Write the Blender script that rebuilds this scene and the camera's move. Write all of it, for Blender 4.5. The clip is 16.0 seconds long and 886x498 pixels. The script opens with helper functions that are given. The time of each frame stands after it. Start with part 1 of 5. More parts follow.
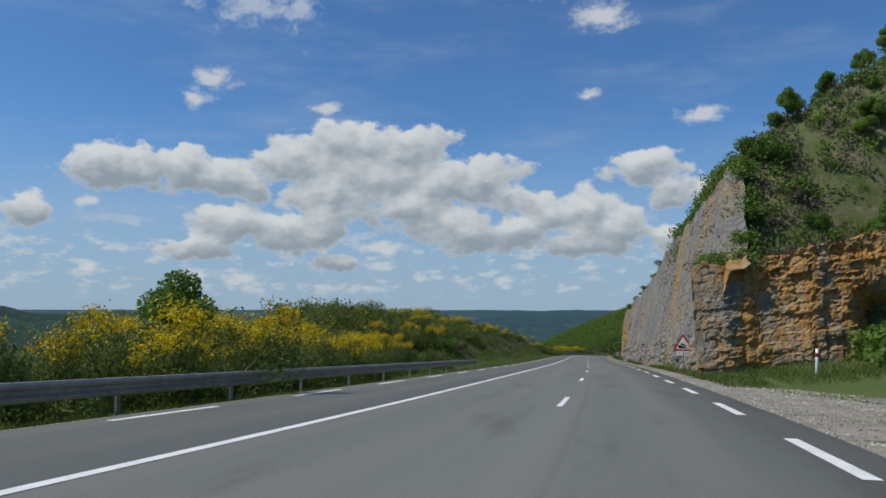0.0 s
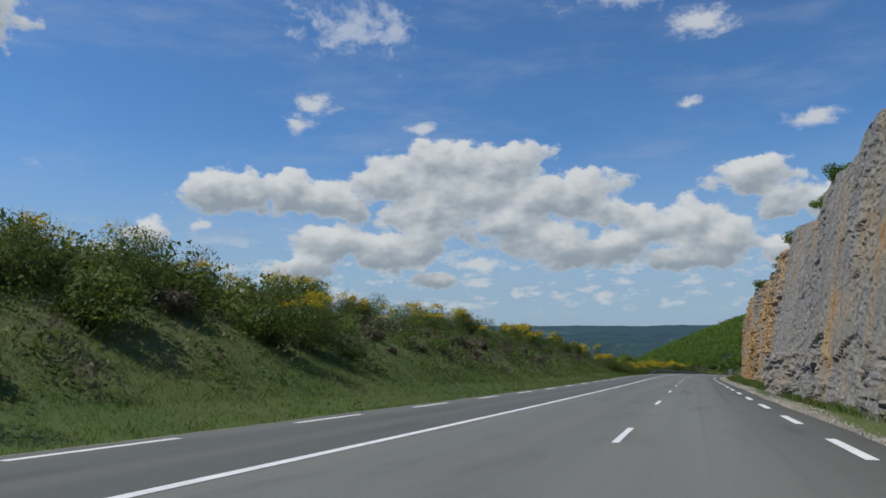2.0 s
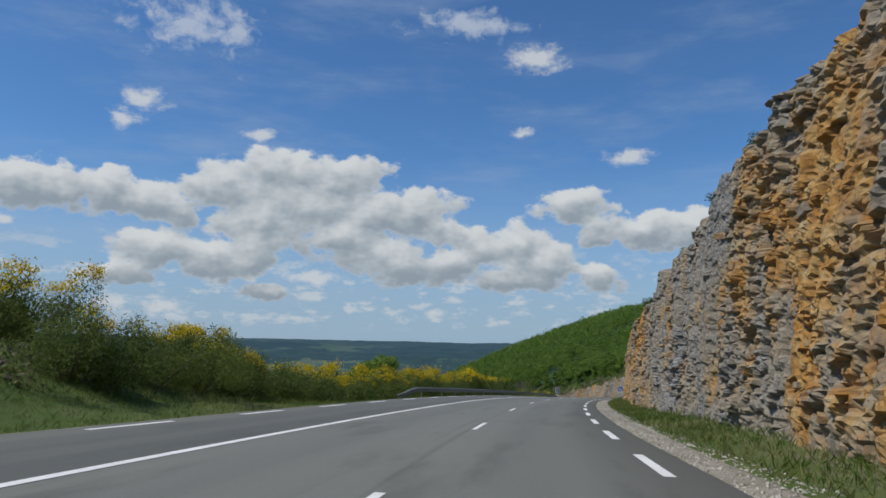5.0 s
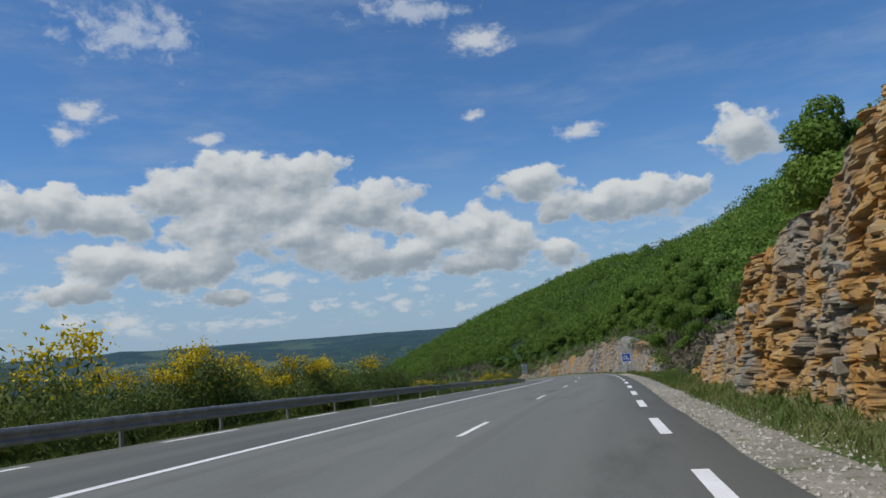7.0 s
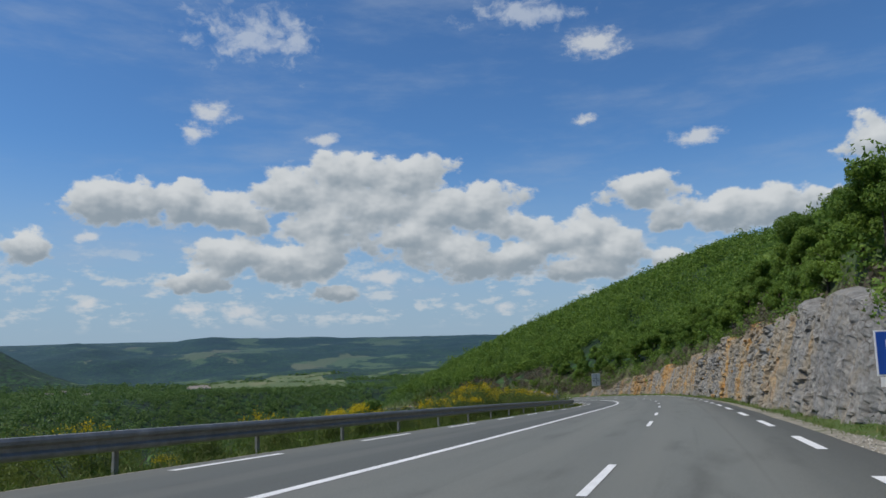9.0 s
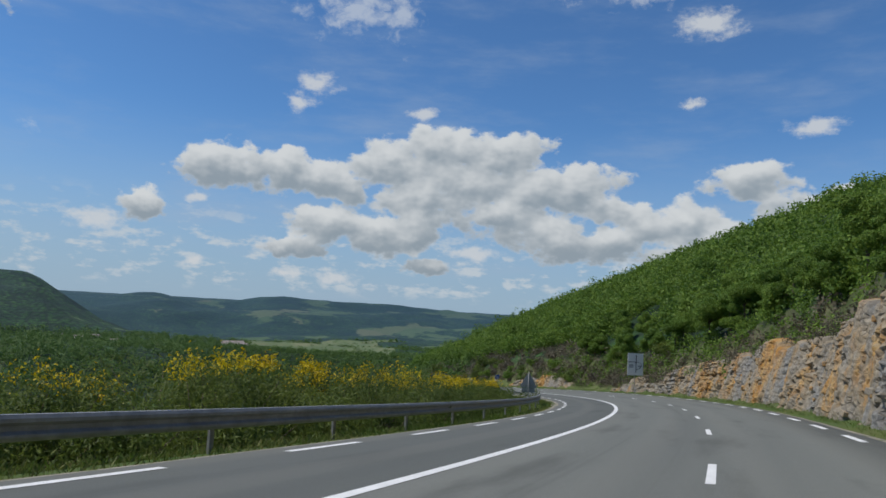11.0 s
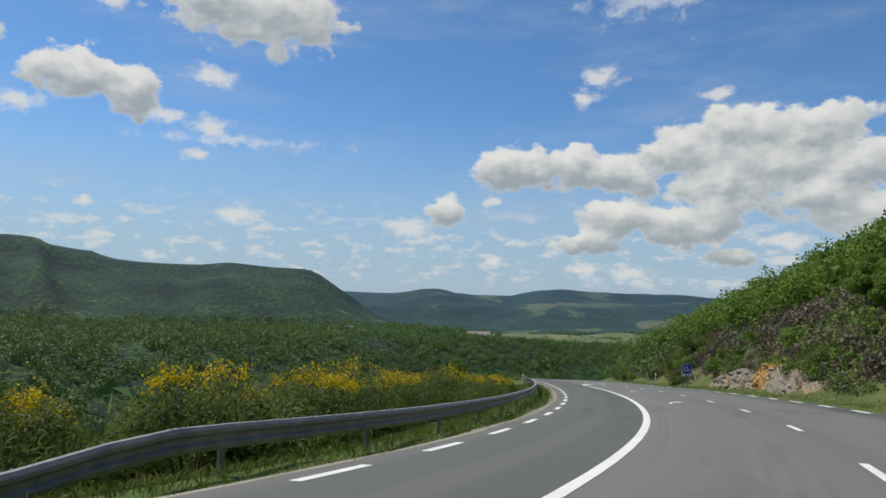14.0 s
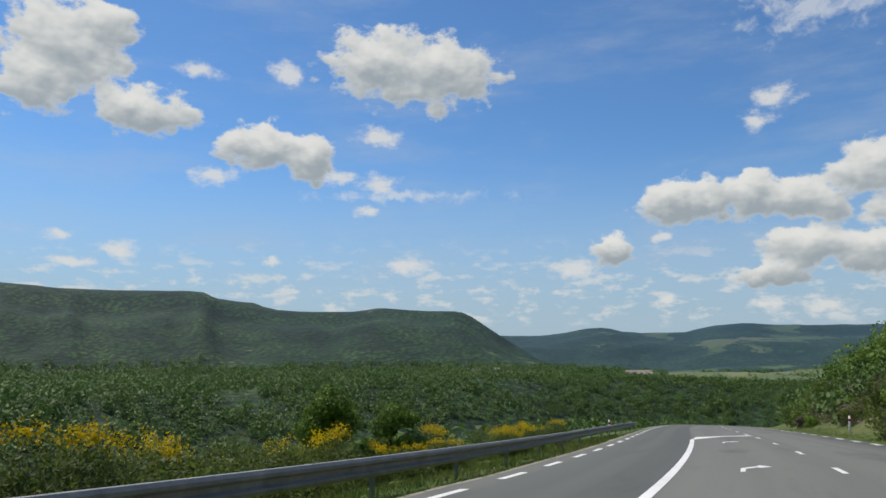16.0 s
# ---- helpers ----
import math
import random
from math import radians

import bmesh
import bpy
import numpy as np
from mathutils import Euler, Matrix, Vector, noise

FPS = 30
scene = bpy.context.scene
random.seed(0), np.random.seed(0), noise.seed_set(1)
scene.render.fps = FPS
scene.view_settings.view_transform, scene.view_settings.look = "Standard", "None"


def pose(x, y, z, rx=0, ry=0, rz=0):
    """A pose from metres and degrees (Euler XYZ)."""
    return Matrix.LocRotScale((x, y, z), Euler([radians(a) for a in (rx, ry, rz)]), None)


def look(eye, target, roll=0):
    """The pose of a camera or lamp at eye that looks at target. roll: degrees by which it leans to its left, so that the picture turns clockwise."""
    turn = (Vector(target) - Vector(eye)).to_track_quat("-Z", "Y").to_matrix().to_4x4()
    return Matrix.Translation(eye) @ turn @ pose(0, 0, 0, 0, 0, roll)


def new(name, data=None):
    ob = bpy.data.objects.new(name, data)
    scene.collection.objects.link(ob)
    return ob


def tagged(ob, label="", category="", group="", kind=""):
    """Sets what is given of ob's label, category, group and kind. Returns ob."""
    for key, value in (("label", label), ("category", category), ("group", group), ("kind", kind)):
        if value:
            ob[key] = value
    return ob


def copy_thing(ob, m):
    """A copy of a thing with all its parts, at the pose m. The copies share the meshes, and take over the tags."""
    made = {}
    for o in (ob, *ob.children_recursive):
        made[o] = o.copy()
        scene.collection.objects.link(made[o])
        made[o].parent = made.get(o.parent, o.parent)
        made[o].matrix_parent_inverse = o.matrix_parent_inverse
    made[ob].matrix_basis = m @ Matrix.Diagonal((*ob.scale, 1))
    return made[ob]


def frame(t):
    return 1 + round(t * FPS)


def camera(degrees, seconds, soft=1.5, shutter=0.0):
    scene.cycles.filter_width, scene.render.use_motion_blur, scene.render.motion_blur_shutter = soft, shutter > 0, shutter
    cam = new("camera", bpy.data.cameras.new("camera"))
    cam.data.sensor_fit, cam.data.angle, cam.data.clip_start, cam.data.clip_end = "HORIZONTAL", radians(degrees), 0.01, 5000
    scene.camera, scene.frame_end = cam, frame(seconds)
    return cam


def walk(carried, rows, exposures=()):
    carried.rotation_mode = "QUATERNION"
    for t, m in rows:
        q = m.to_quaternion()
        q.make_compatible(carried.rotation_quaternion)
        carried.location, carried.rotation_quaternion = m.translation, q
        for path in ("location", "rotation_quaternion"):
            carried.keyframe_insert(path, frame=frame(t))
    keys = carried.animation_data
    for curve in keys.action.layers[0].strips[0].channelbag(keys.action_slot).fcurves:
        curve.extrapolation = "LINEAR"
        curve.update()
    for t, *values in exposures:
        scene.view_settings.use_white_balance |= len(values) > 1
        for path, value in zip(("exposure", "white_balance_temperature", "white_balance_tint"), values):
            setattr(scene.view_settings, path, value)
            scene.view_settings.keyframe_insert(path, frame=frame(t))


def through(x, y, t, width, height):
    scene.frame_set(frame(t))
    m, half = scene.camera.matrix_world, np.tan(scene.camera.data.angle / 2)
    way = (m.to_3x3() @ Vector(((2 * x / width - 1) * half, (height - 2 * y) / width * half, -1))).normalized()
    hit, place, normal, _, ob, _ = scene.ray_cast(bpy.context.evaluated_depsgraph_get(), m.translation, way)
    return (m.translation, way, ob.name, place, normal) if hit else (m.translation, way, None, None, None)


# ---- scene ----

# ---------------------------------------------------------------- camera
cam = camera(64.46, 16.0, soft=1.6)
ROWS = [
    (0.0, 4.570, -0.105, 1.124, 15.06, 4.88, -0.01), (0.5, 4.396, 13.701, 0.307, 16.95, 3.95, 0.55),
    (1.0, 3.933, 27.456, -0.509, 18.80, 4.61, 0.93), (1.5, 3.204, 41.265, -1.343, 19.79, 5.72, -1.15),
    (2.0, 2.399, 55.160, -2.196, 23.00, 6.25, 0.34), (2.5, 1.485, 69.123, -3.065, 24.45, 5.75, 1.67),
    (3.0, 0.469, 83.204, -3.923, 21.92, 5.34, 1.37), (3.5, -0.443, 97.353, -4.759, 17.44, 5.99, 0.59),
    (4.0, -1.335, 111.531, -5.588, 12.88, 7.70, -1.65), (4.5, -2.044, 125.899, -6.417, 9.58, 7.70, -1.72),
    (5.0, -2.601, 140.197, -7.236, 9.38, 7.57, -1.07), (5.5, -2.791, 154.427, -8.042, 9.13, 7.26, 0.50),
    (6.0, -2.604, 168.605, -8.855, 8.93, 6.90, 2.37), (6.5, -2.090, 182.709, -9.665, 8.35, 6.59, 3.93),
    (7.0, -1.308, 196.726, -10.484, 6.96, 6.46, 4.59), (7.5, -0.269, 210.694, -11.360, 12.23, 6.65, 3.80),
    (8.0, 0.883, 224.790, -12.290, 12.33, 7.88, 0.91), (8.5, 2.189, 238.974, -13.243, 13.90, 7.27, 2.09),
    (9.0, 3.220, 252.953, -14.205, 15.19, 7.14, 1.39), (9.5, 3.882, 266.684, -15.174, 17.01, 6.82, -0.22),
    (10.0, 4.260, 279.997, -16.148, 18.41, 6.47, -2.05), (10.4, 4.491, 290.283, -16.924, 19.20, 6.25, -3.20),
    (10.8, 4.703, 300.214, -17.688, 19.93, 6.16, -3.66), (11.0, 4.787, 305.054, -18.058, 22.18, 5.23, -3.10),
    (11.5, 4.469, 316.399, -18.952, 25.90, 5.19, -3.60), (12.0, 3.861, 326.580, -19.760, 29.53, 5.62, -2.40),
    (12.5, 2.805, 335.351, -20.478, 33.18, 7.96, -2.56), (13.0, 1.675, 343.123, -21.121, 38.76, 6.47, -1.28),
    (13.5, 0.088, 350.526, -21.776, 43.74, 6.66, -2.25), (14.0, -2.077, 357.693, -22.442, 45.91, 3.93, -1.85),
    (14.5, -4.749, 364.546, -23.110, 48.70, 4.41, -2.61), (15.0, -7.761, 371.158, -23.768, 52.29, 4.74, -1.91),
    (15.5, -11.395, 377.405, -24.451, 57.28, 10.14, -1.28), (16.0, -15.368, 383.388, -25.143, 59.62, 7.34, 0.22),
]
EXPOSURE = ((0.0, 0.0, 6500, 10), (10.8, 0.0, 6500, 10), (12.2, 0.25, 7000, 10), (13.2, 0.22, 7000, 10), (16.0, 0.22, 7000, 10))
walk(cam, [(t, pose(x, y, z, 90 + pitch, roll, yaw)) for t, x, y, z, yaw, pitch, roll in ROWS], EXPOSURE)

# ---------------------------------------------------------------- light
SUN_AZ, SUN_EL = 116.0, 56.0          # degrees to the left of the y axis, and above the horizon
sun = new("sun", bpy.data.lights.new("sun", "SUN"))
sun.data.energy, sun.data.angle, sun.data.color = 3.6, radians(0.53), (1.0, 0.95, 0.87)
_a, _e = radians(SUN_AZ), radians(SUN_EL)
sun.matrix_world = look((-math.sin(_a) * math.cos(_e) * 100, math.cos(_a) * math.cos(_e) * 100, math.sin(_e) * 100), (0, 0, 0))

world = bpy.data.worlds.new("sky")
scene.world = world
world.use_nodes = True
wt = world.node_tree
wt.nodes.clear()


def wn(kind, **sets):
    n = wt.nodes.new(kind)
    for k, v in sets.items():
        if k == "operation":
            n.operation = v
    return n


def wmath(op, a, b=None, c=None):
    n = wt.nodes.new("ShaderNodeMath")
    n.operation = op
    for i, v in enumerate((a, b, c)):
        if v is None:
            continue
        if isinstance(v, (int, float)):
            n.inputs[i].default_value = v
        else:
            wt.links.new(v, n.inputs[i])
    return n.outputs[0]


def wvec(op, a, b=None, c=None):
    n = wt.nodes.new("ShaderNodeVectorMath")
    n.operation = op
    for i, v in enumerate((a, b, c)):
        if v is None:
            continue
        if isinstance(v, tuple):
            n.inputs[i].default_value = v
        else:
            wt.links.new(v, n.inputs[i])
    return n.outputs["Value"] if op in ("LENGTH", "DOT_PRODUCT") else n.outputs[0]


def wramp(v, a, b, lo=0.0, hi=1.0):
    n = wt.nodes.new("ShaderNodeMapRange")
    n.interpolation_type = "SMOOTHSTEP"
    wt.links.new(v, n.inputs[0])
    for i, q in enumerate((a, b, lo, hi)):
        n.inputs[i + 1].default_value = q
    return n.outputs[0]


def wnoise(vec, scale, detail, rough=0.55):
    n = wt.nodes.new("ShaderNodeTexNoise")
    wt.links.new(vec, n.inputs["Vector"])
    n.inputs["Scale"].default_value, n.inputs["Detail"].default_value, n.inputs["Roughness"].default_value = scale, detail, rough
    return n


def wmix(f, a, b):
    n = wt.nodes.new("ShaderNodeMix")
    n.data_type = "RGBA"
    if isinstance(f, float):
        n.inputs[0].default_value = f
    else:
        wt.links.new(f, n.inputs[0])
    for i, v in ((6, a), (7, b)):
        if isinstance(v, tuple):
            n.inputs[i].default_value = (*v, 1)
        else:
            wt.links.new(v, n.inputs[i])
    return n.outputs[2]


sky = wt.nodes.new("ShaderNodeTexSky")
sky.sky_type, sky.sun_disc = "NISHITA", False
sky.sun_elevation, sky.sun_rotation = radians(SUN_EL), radians(-SUN_AZ)
sky.altitude, sky.air_density, sky.dust_density, sky.ozone_density = 600, 1.0, 0.25, 2.4
coord = wt.nodes.new("ShaderNodeTexCoord").outputs["Generated"]
sep = wt.nodes.new("ShaderNodeSeparateXYZ")
wt.links.new(coord, sep.inputs[0])
AZ = wmath("MULTIPLY", wmath("ARCTAN2", wmath("MULTIPLY", sep.outputs[0], -1.0), sep.outputs[1]), 57.2958)
EL = wmath("MULTIPLY", wmath("ARCSINE", sep.outputs[2]), 57.2958)
comb = wt.nodes.new("ShaderNodeCombineXYZ")
wt.links.new(AZ, comb.inputs[0])
wt.links.new(EL, comb.inputs[1])
warp = wnoise(comb.outputs[0], 0.45, 5.0, 0.62)
warped = wvec("ADD", comb.outputs[0], wvec("MULTIPLY", wvec("SUBTRACT", warp.outputs["Color"], (0.5, 0.5, 0.5)), (2.4, 1.6, 0.0)))

# clouds: azimuth, elevation, half width, half height, in degrees
BIG, SMALL, FEATHER = [], [], []


def cloud(kind, *heaps):
    kind.extend(heaps)


cloud(BIG, (41.3, 10.6, 2.6, 1.8), (38.5, 10.6, 2.3, 1.6), (35.5, 10.7, 2.6, 1.8), (32.6, 10.3, 2.5, 1.7), (30.5, 9.6, 1.9, 1.1), (26.8, 11.7, 3.6, 2.0), (22.0, 13.3, 4.8, 1.8), (17.8, 12.9, 4.0, 2.1), (20.2, 10.8, 5.5, 2.3), (11.6, 10.5, 3.4, 2.3), (14.9, 10.2, 3.3, 2.1), (24.6, 9.2, 4.0, 1.9), (9.6, 8.8, 1.9, 1.1))
cloud(BIG, (31.8, 6.5, 3.4, 1.7), (27.9, 6.0, 3.9, 1.6), (24.8, 6.6, 2.2, 1.9), (34.6, 4.6, 2.4, 0.8), (24.0, 3.8, 1.8, 0.6), (6.4, 7.6, 3.2, 2.1), (3.7, 7.6, 3.2, 2.2), (0.8, 6.4, 2.4, 1.8), (8.5, 6.4, 3.2, 1.6), (12.9, 6.3, 3.9, 1.5), (17.5, 7.9, 4.2, 1.6), (3.8, 5.3, 4.0, 1.0))
cloud(BIG, (-1.5, 11.0, 3.0, 1.7), (-3.0, 8.7, 2.0, 1.0), (-6.8, 8.9, 2.9, 1.6), (-10.5, 9.0, 3.1, 1.5), (-13.2, 9.2, 1.7, 1.0), (-3.2, 5.3, 1.9, 1.2), (-17.7, 12.7, 2.3, 1.9), (45.7, 7.0, 1.8, 1.1))
cloud(BIG, (88.8, 20.9, 3.9, 3.2), (90.8, 18.1, 3.0, 2.3), (83.5, 17.1, 4.0, 1.6), (86.8, 22.6, 2.7, 1.9), (74.1, 15.1, 3.5, 1.8), (70.7, 14.5, 2.2, 1.7), (64.5, 22.0, 4.6, 2.6), (59.5, 21.4, 4.8, 2.8))
cloud(SMALL, (20.1, 5.0, 2.1, 0.6), (33.5, 17.7, 1.6, 0.9), (34.8, 16.0, 1.1, 0.8), (24.7, 15.9, 1.2, 0.6), (2.8, 17.0, 0.9, 0.4), (-5.6, 14.7, 1.9, 0.6), (1.8, 22.6, 2.3, 1.0), (42.3, 7.8, 0.8, 0.4), (35.0, 2.4, 1.2, 0.4), (31.0, 2.3, 1.6, 0.6), (42.0, 3.0, 1.1, 0.4), (10.1, 2.2, 1.0, 0.5))
cloud(SMALL, (77.9, 12.7, 2.0, 0.7), (68.4, 13.1, 1.6, 0.6), (65.1, 12.6, 1.6, 0.8), (65.8, 10.2, 1.1, 0.5), (72.5, 20.9, 1.3, 0.8), (64.9, 16.3, 1.8, 0.8), (79.5, 20.5, 1.7, 0.6), (62.6, 6.0, 2.1, 0.8), (48.8, 5.6, 2.0, 0.8), (84.4, 6.8, 1.1, 0.7), (73.3, 6.3, 0.7, 0.4), (88.7, 7.7, 0.8, 0.4), (87.5, 5.8, 1.4, 0.4))
cloud(FEATHER, (31.0, 23.6, 4.0, 1.9), (26.9, 24.0, 1.3, 2.5), (7.3, 25.2, 4.3, 1.0), (62.0, 11.6, 7.0, 0.5))


def wcells(vec, scale):
    n = wt.nodes.new("ShaderNodeTexVoronoi")
    n.feature = "SMOOTH_F1"
    wt.links.new(vec, n.inputs["Vector"])
    n.inputs["Scale"].default_value, n.inputs["Smoothness"].default_value = scale, 0.35
    return n.outputs["Distance"]


def heaps(where, rows, blend):
    out = None
    for az, el, w, h in rows:
        d = wvec("LENGTH", wvec("MULTIPLY_ADD", where, (1 / w, 1 / h, 0.0), (-az / w, -el / h, 0.0)))
        out = d if out is None else wmath("SMOOTH_MIN", out, d, blend)
    return out


def billows(where, detail):
    """Rounded heads of two sizes and a fine fringe."""
    a, b = wcells(where, 0.42), wcells(where, 1.0)
    c = wnoise(where, 0.60, detail, 0.61).outputs[0]
    return wmath("ADD", wmath("MULTIPLY", wmath("SUBTRACT", a, 0.50), 0.60), wmath("ADD", wmath("MULTIPLY", wmath("SUBTRACT", b, 0.46), 0.30), wmath("MULTIPLY", wmath("SUBTRACT", c, 0.5), 1.6)))


flat = wvec("MULTIPLY", comb.outputs[0], (0.85, 1.25, 0.0))
body, puffs = heaps(warped, BIG, 0.20), billows(flat, 7.0)
here = wmath("ADD", body, puffs)
cover = wramp(here, 1.20, 0.86)
# the sun stands high behind the left shoulder: heads are bright, bases grey
rise = wmath("SUBTRACT", heaps(wvec("ADD", warped, (0.35, 0.9, 0.0)), BIG, 0.45), heaps(wvec("ADD", warped, (-0.35, -0.9, 0.0)), BIG, 0.45))
relief = wmath("SUBTRACT", billows(wvec("ADD", flat, (0.32, 0.75, 0.0)), 2.0), billows(wvec("ADD", flat, (-0.16, -0.38, 0.0)), 2.0))
lit = wmath("ADD", wmath("MULTIPLY", rise, 0.55), wmath("ADD", wmath("MULTIPLY", relief, 0.50), wmath("MULTIPLY", puffs, 0.10)))
lit = wramp(lit, -0.60, 0.72)
tone = wmix(lit, (0.265, 0.320, 0.370), (0.625, 0.652, 0.665))
tone = wmix(wramp(here, 0.70, 1.20, 0.0, 0.55), tone, (0.56, 0.61, 0.66))
fringe = wnoise(wvec("MULTIPLY", comb.outputs[0], (0.7, 1.2, 1.0)), 0.9, 8.0, 0.66).outputs[0]
wisp = wmath("ADD", heaps(warped, SMALL, 0.2), wmath("MULTIPLY", wmath("SUBTRACT", fringe, 0.48), 2.6))
wisp = wramp(wisp, 1.35, 0.25, 0.0, 0.85)
streaks = wnoise(wvec("MULTIPLY", warped, (0.55, 0.75, 1.0)), 1.0, 7.0, 0.62).outputs[0]
feather = wramp(wmath("ADD", heaps(warped, FEATHER, 0.3), wmath("MULTIPLY", wmath("SUBTRACT", streaks, 0.45), 4.2)), 1.5, 0.1, 0.0, 0.62)
veil_coord = wvec("MULTIPLY", comb.outputs[0], (0.055, 0.21, 1.0))
veil = wramp(wnoise(veil_coord, 1.0, 6.0, 0.62).outputs[0], 0.44, 0.8, 0.0, 0.38)
small = wramp(wnoise(wvec("MULTIPLY", comb.outputs[0], (0.42, 0.95, 1.0)), 1.0, 7.0, 0.60).outputs[0], 0.50, 0.65)
low = wmath("MULTIPLY", small, wmath("MULTIPLY", wramp(EL, 0.6, 1.8), wramp(EL, 9.0, 4.0)))
blue = wvec("MULTIPLY", sky.outputs[0], (0.053, 0.083, 0.110))
haze = wmix(wramp(EL, 16.0, 0.0, 0.0, 0.85), blue, (0.290, 0.395, 0.525))
step1 = wmix(veil, haze, (0.35, 0.43, 0.55))
step2 = wmix(wmath("MULTIPLY", low, 0.75), step1, (0.53, 0.58, 0.62))
step3 = wmix(wisp, step2, (0.57, 0.60, 0.63))
step4 = wmix(feather, step3, (0.55, 0.60, 0.66))
final = wmix(wmath("MULTIPLY", cover, 0.97), step4, tone)
bg = wt.nodes.new("ShaderNodeBackground")
wt.links.new(final, bg.inputs[0])
bg.inputs[1].default_value = 1.0
wt.links.new(bg.outputs[0], wt.nodes.new("ShaderNodeOutputWorld").inputs[0])


# ---------------------------------------------------------------- materials
class Mat:
    """A small helper round one node material."""

    def __init__(self, name, rough=0.8, metal=0.0):
        self.m = bpy.data.materials.new(name)
        self.m.use_nodes = True
        self.t = self.m.node_tree
        self.b = self.t.nodes["Principled BSDF"]
        self.b.inputs["Roughness"].default_value, self.b.inputs["Metallic"].default_value = rough, metal
        self.b.inputs["Specular IOR Level"].default_value = 0.3

    def node(self, kind):
        return self.t.nodes.new(kind)

    def link(self, a, b):
        self.t.links.new(a, b)

    def where(self, scale=(1, 1, 1), kind="Object"):
        c, mp = self.node("ShaderNodeTexCoord"), self.node("ShaderNodeMapping")
        self.link(c.outputs[kind], mp.inputs[0])
        mp.inputs["Scale"].default_value = scale
        return mp.outputs[0]

    def place(self, scale=(1, 1, 1)):
        c, mp = self.node("ShaderNodeNewGeometry"), self.node("ShaderNodeMapping")
        self.link(c.outputs["Position"], mp.inputs[0])
        mp.inputs["Scale"].default_value = scale
        return mp.outputs[0]

    def noise(self, vec, scale, detail=4.0, rough=0.6):
        n = self.node("ShaderNodeTexNoise")
        self.link(vec, n.inputs["Vector"])
        n.inputs["Scale"].default_value, n.inputs["Detail"].default_value, n.inputs["Roughness"].default_value = scale, detail, rough
        return n.outputs[0]

    def cells(self, vec, scale, out="Distance"):
        n = self.node("ShaderNodeTexVoronoi")
        self.link(vec, n.inputs["Vector"])
        n.inputs["Scale"].default_value = scale
        return n.outputs[out]

    def ramp(self, v, *stops):
        n = self.node("ShaderNodeValToRGB")
        self.link(v, n.inputs[0])
        els = n.color_ramp.elements
        while len(els) < len(stops):
            els.new(0.5)
        for e, (p, c) in zip(els, stops):
            e.position, e.color = p, (*c, 1)
        return n.outputs[0]

    def level(self, v, a, b, lo=0.0, hi=1.0):
        n = self.node("ShaderNodeMapRange")
        n.interpolation_type = "SMOOTHSTEP"
        self.link(v, n.inputs[0])
        for i, q in enumerate((a, b, lo, hi)):
            n.inputs[i + 1].default_value = q
        return n.outputs[0]

    def mix(self, f, a, b, mode="MIX"):
        n = self.node("ShaderNodeMix")
        n.data_type, n.blend_type = "RGBA", mode
        if isinstance(f, float):
            n.inputs[0].default_value = f
        else:
            self.link(f, n.inputs[0])
        for i, v in ((6, a), (7, b)):
            if isinstance(v, tuple):
                n.inputs[i].default_value = (*v, 1)
            else:
                self.link(v, n.inputs[i])
        return n.outputs[2]

    def math(self, op, a, b):
        n = self.node("ShaderNodeMath")
        n.operation = op
        for i, v in enumerate((a, b)):
            if isinstance(v, (int, float)):
                n.inputs[i].default_value = v
            else:
                self.link(v, n.inputs[i])
        return n.outputs[0]

    def random(self):
        return self.node("ShaderNodeObjectInfo").outputs["Random"]

    def island(self):
        return self.node("ShaderNodeNewGeometry").outputs["Random Per Island"]

    def color(self, c):
        if isinstance(c, tuple):
            self.b.inputs["Base Color"].default_value = (*c, 1)
        else:
            self.link(c, self.b.inputs["Base Color"])
        return self

    def rough(self, v):
        self.link(v, self.b.inputs["Roughness"])
        return self

    def bump(self, v, strength=0.5, dist=0.02):
        n = self.node("ShaderNodeBump")
        n.inputs["Strength"].default_value, n.inputs["Distance"].default_value = strength, dist
        self.link(v, n.inputs["Height"])
        self.link(n.outputs[0], self.b.inputs["Normal"])
        return self

    def leafy(self, col, amount=0.35):
        """Light through the leaf."""
        tr, mx = self.node("ShaderNodeBsdfTranslucent"), self.node("ShaderNodeMixShader")
        self.link(col, tr.inputs[0])
        mx.inputs[0].default_value = amount
        self.link(self.b.outputs[0], mx.inputs[1])
        self.link(tr.outputs[0], mx.inputs[2])
        out = [n for n in self.t.nodes if n.type == "OUTPUT_MATERIAL"][0]
        self.link(mx.outputs[0], out.inputs[0])
        return self


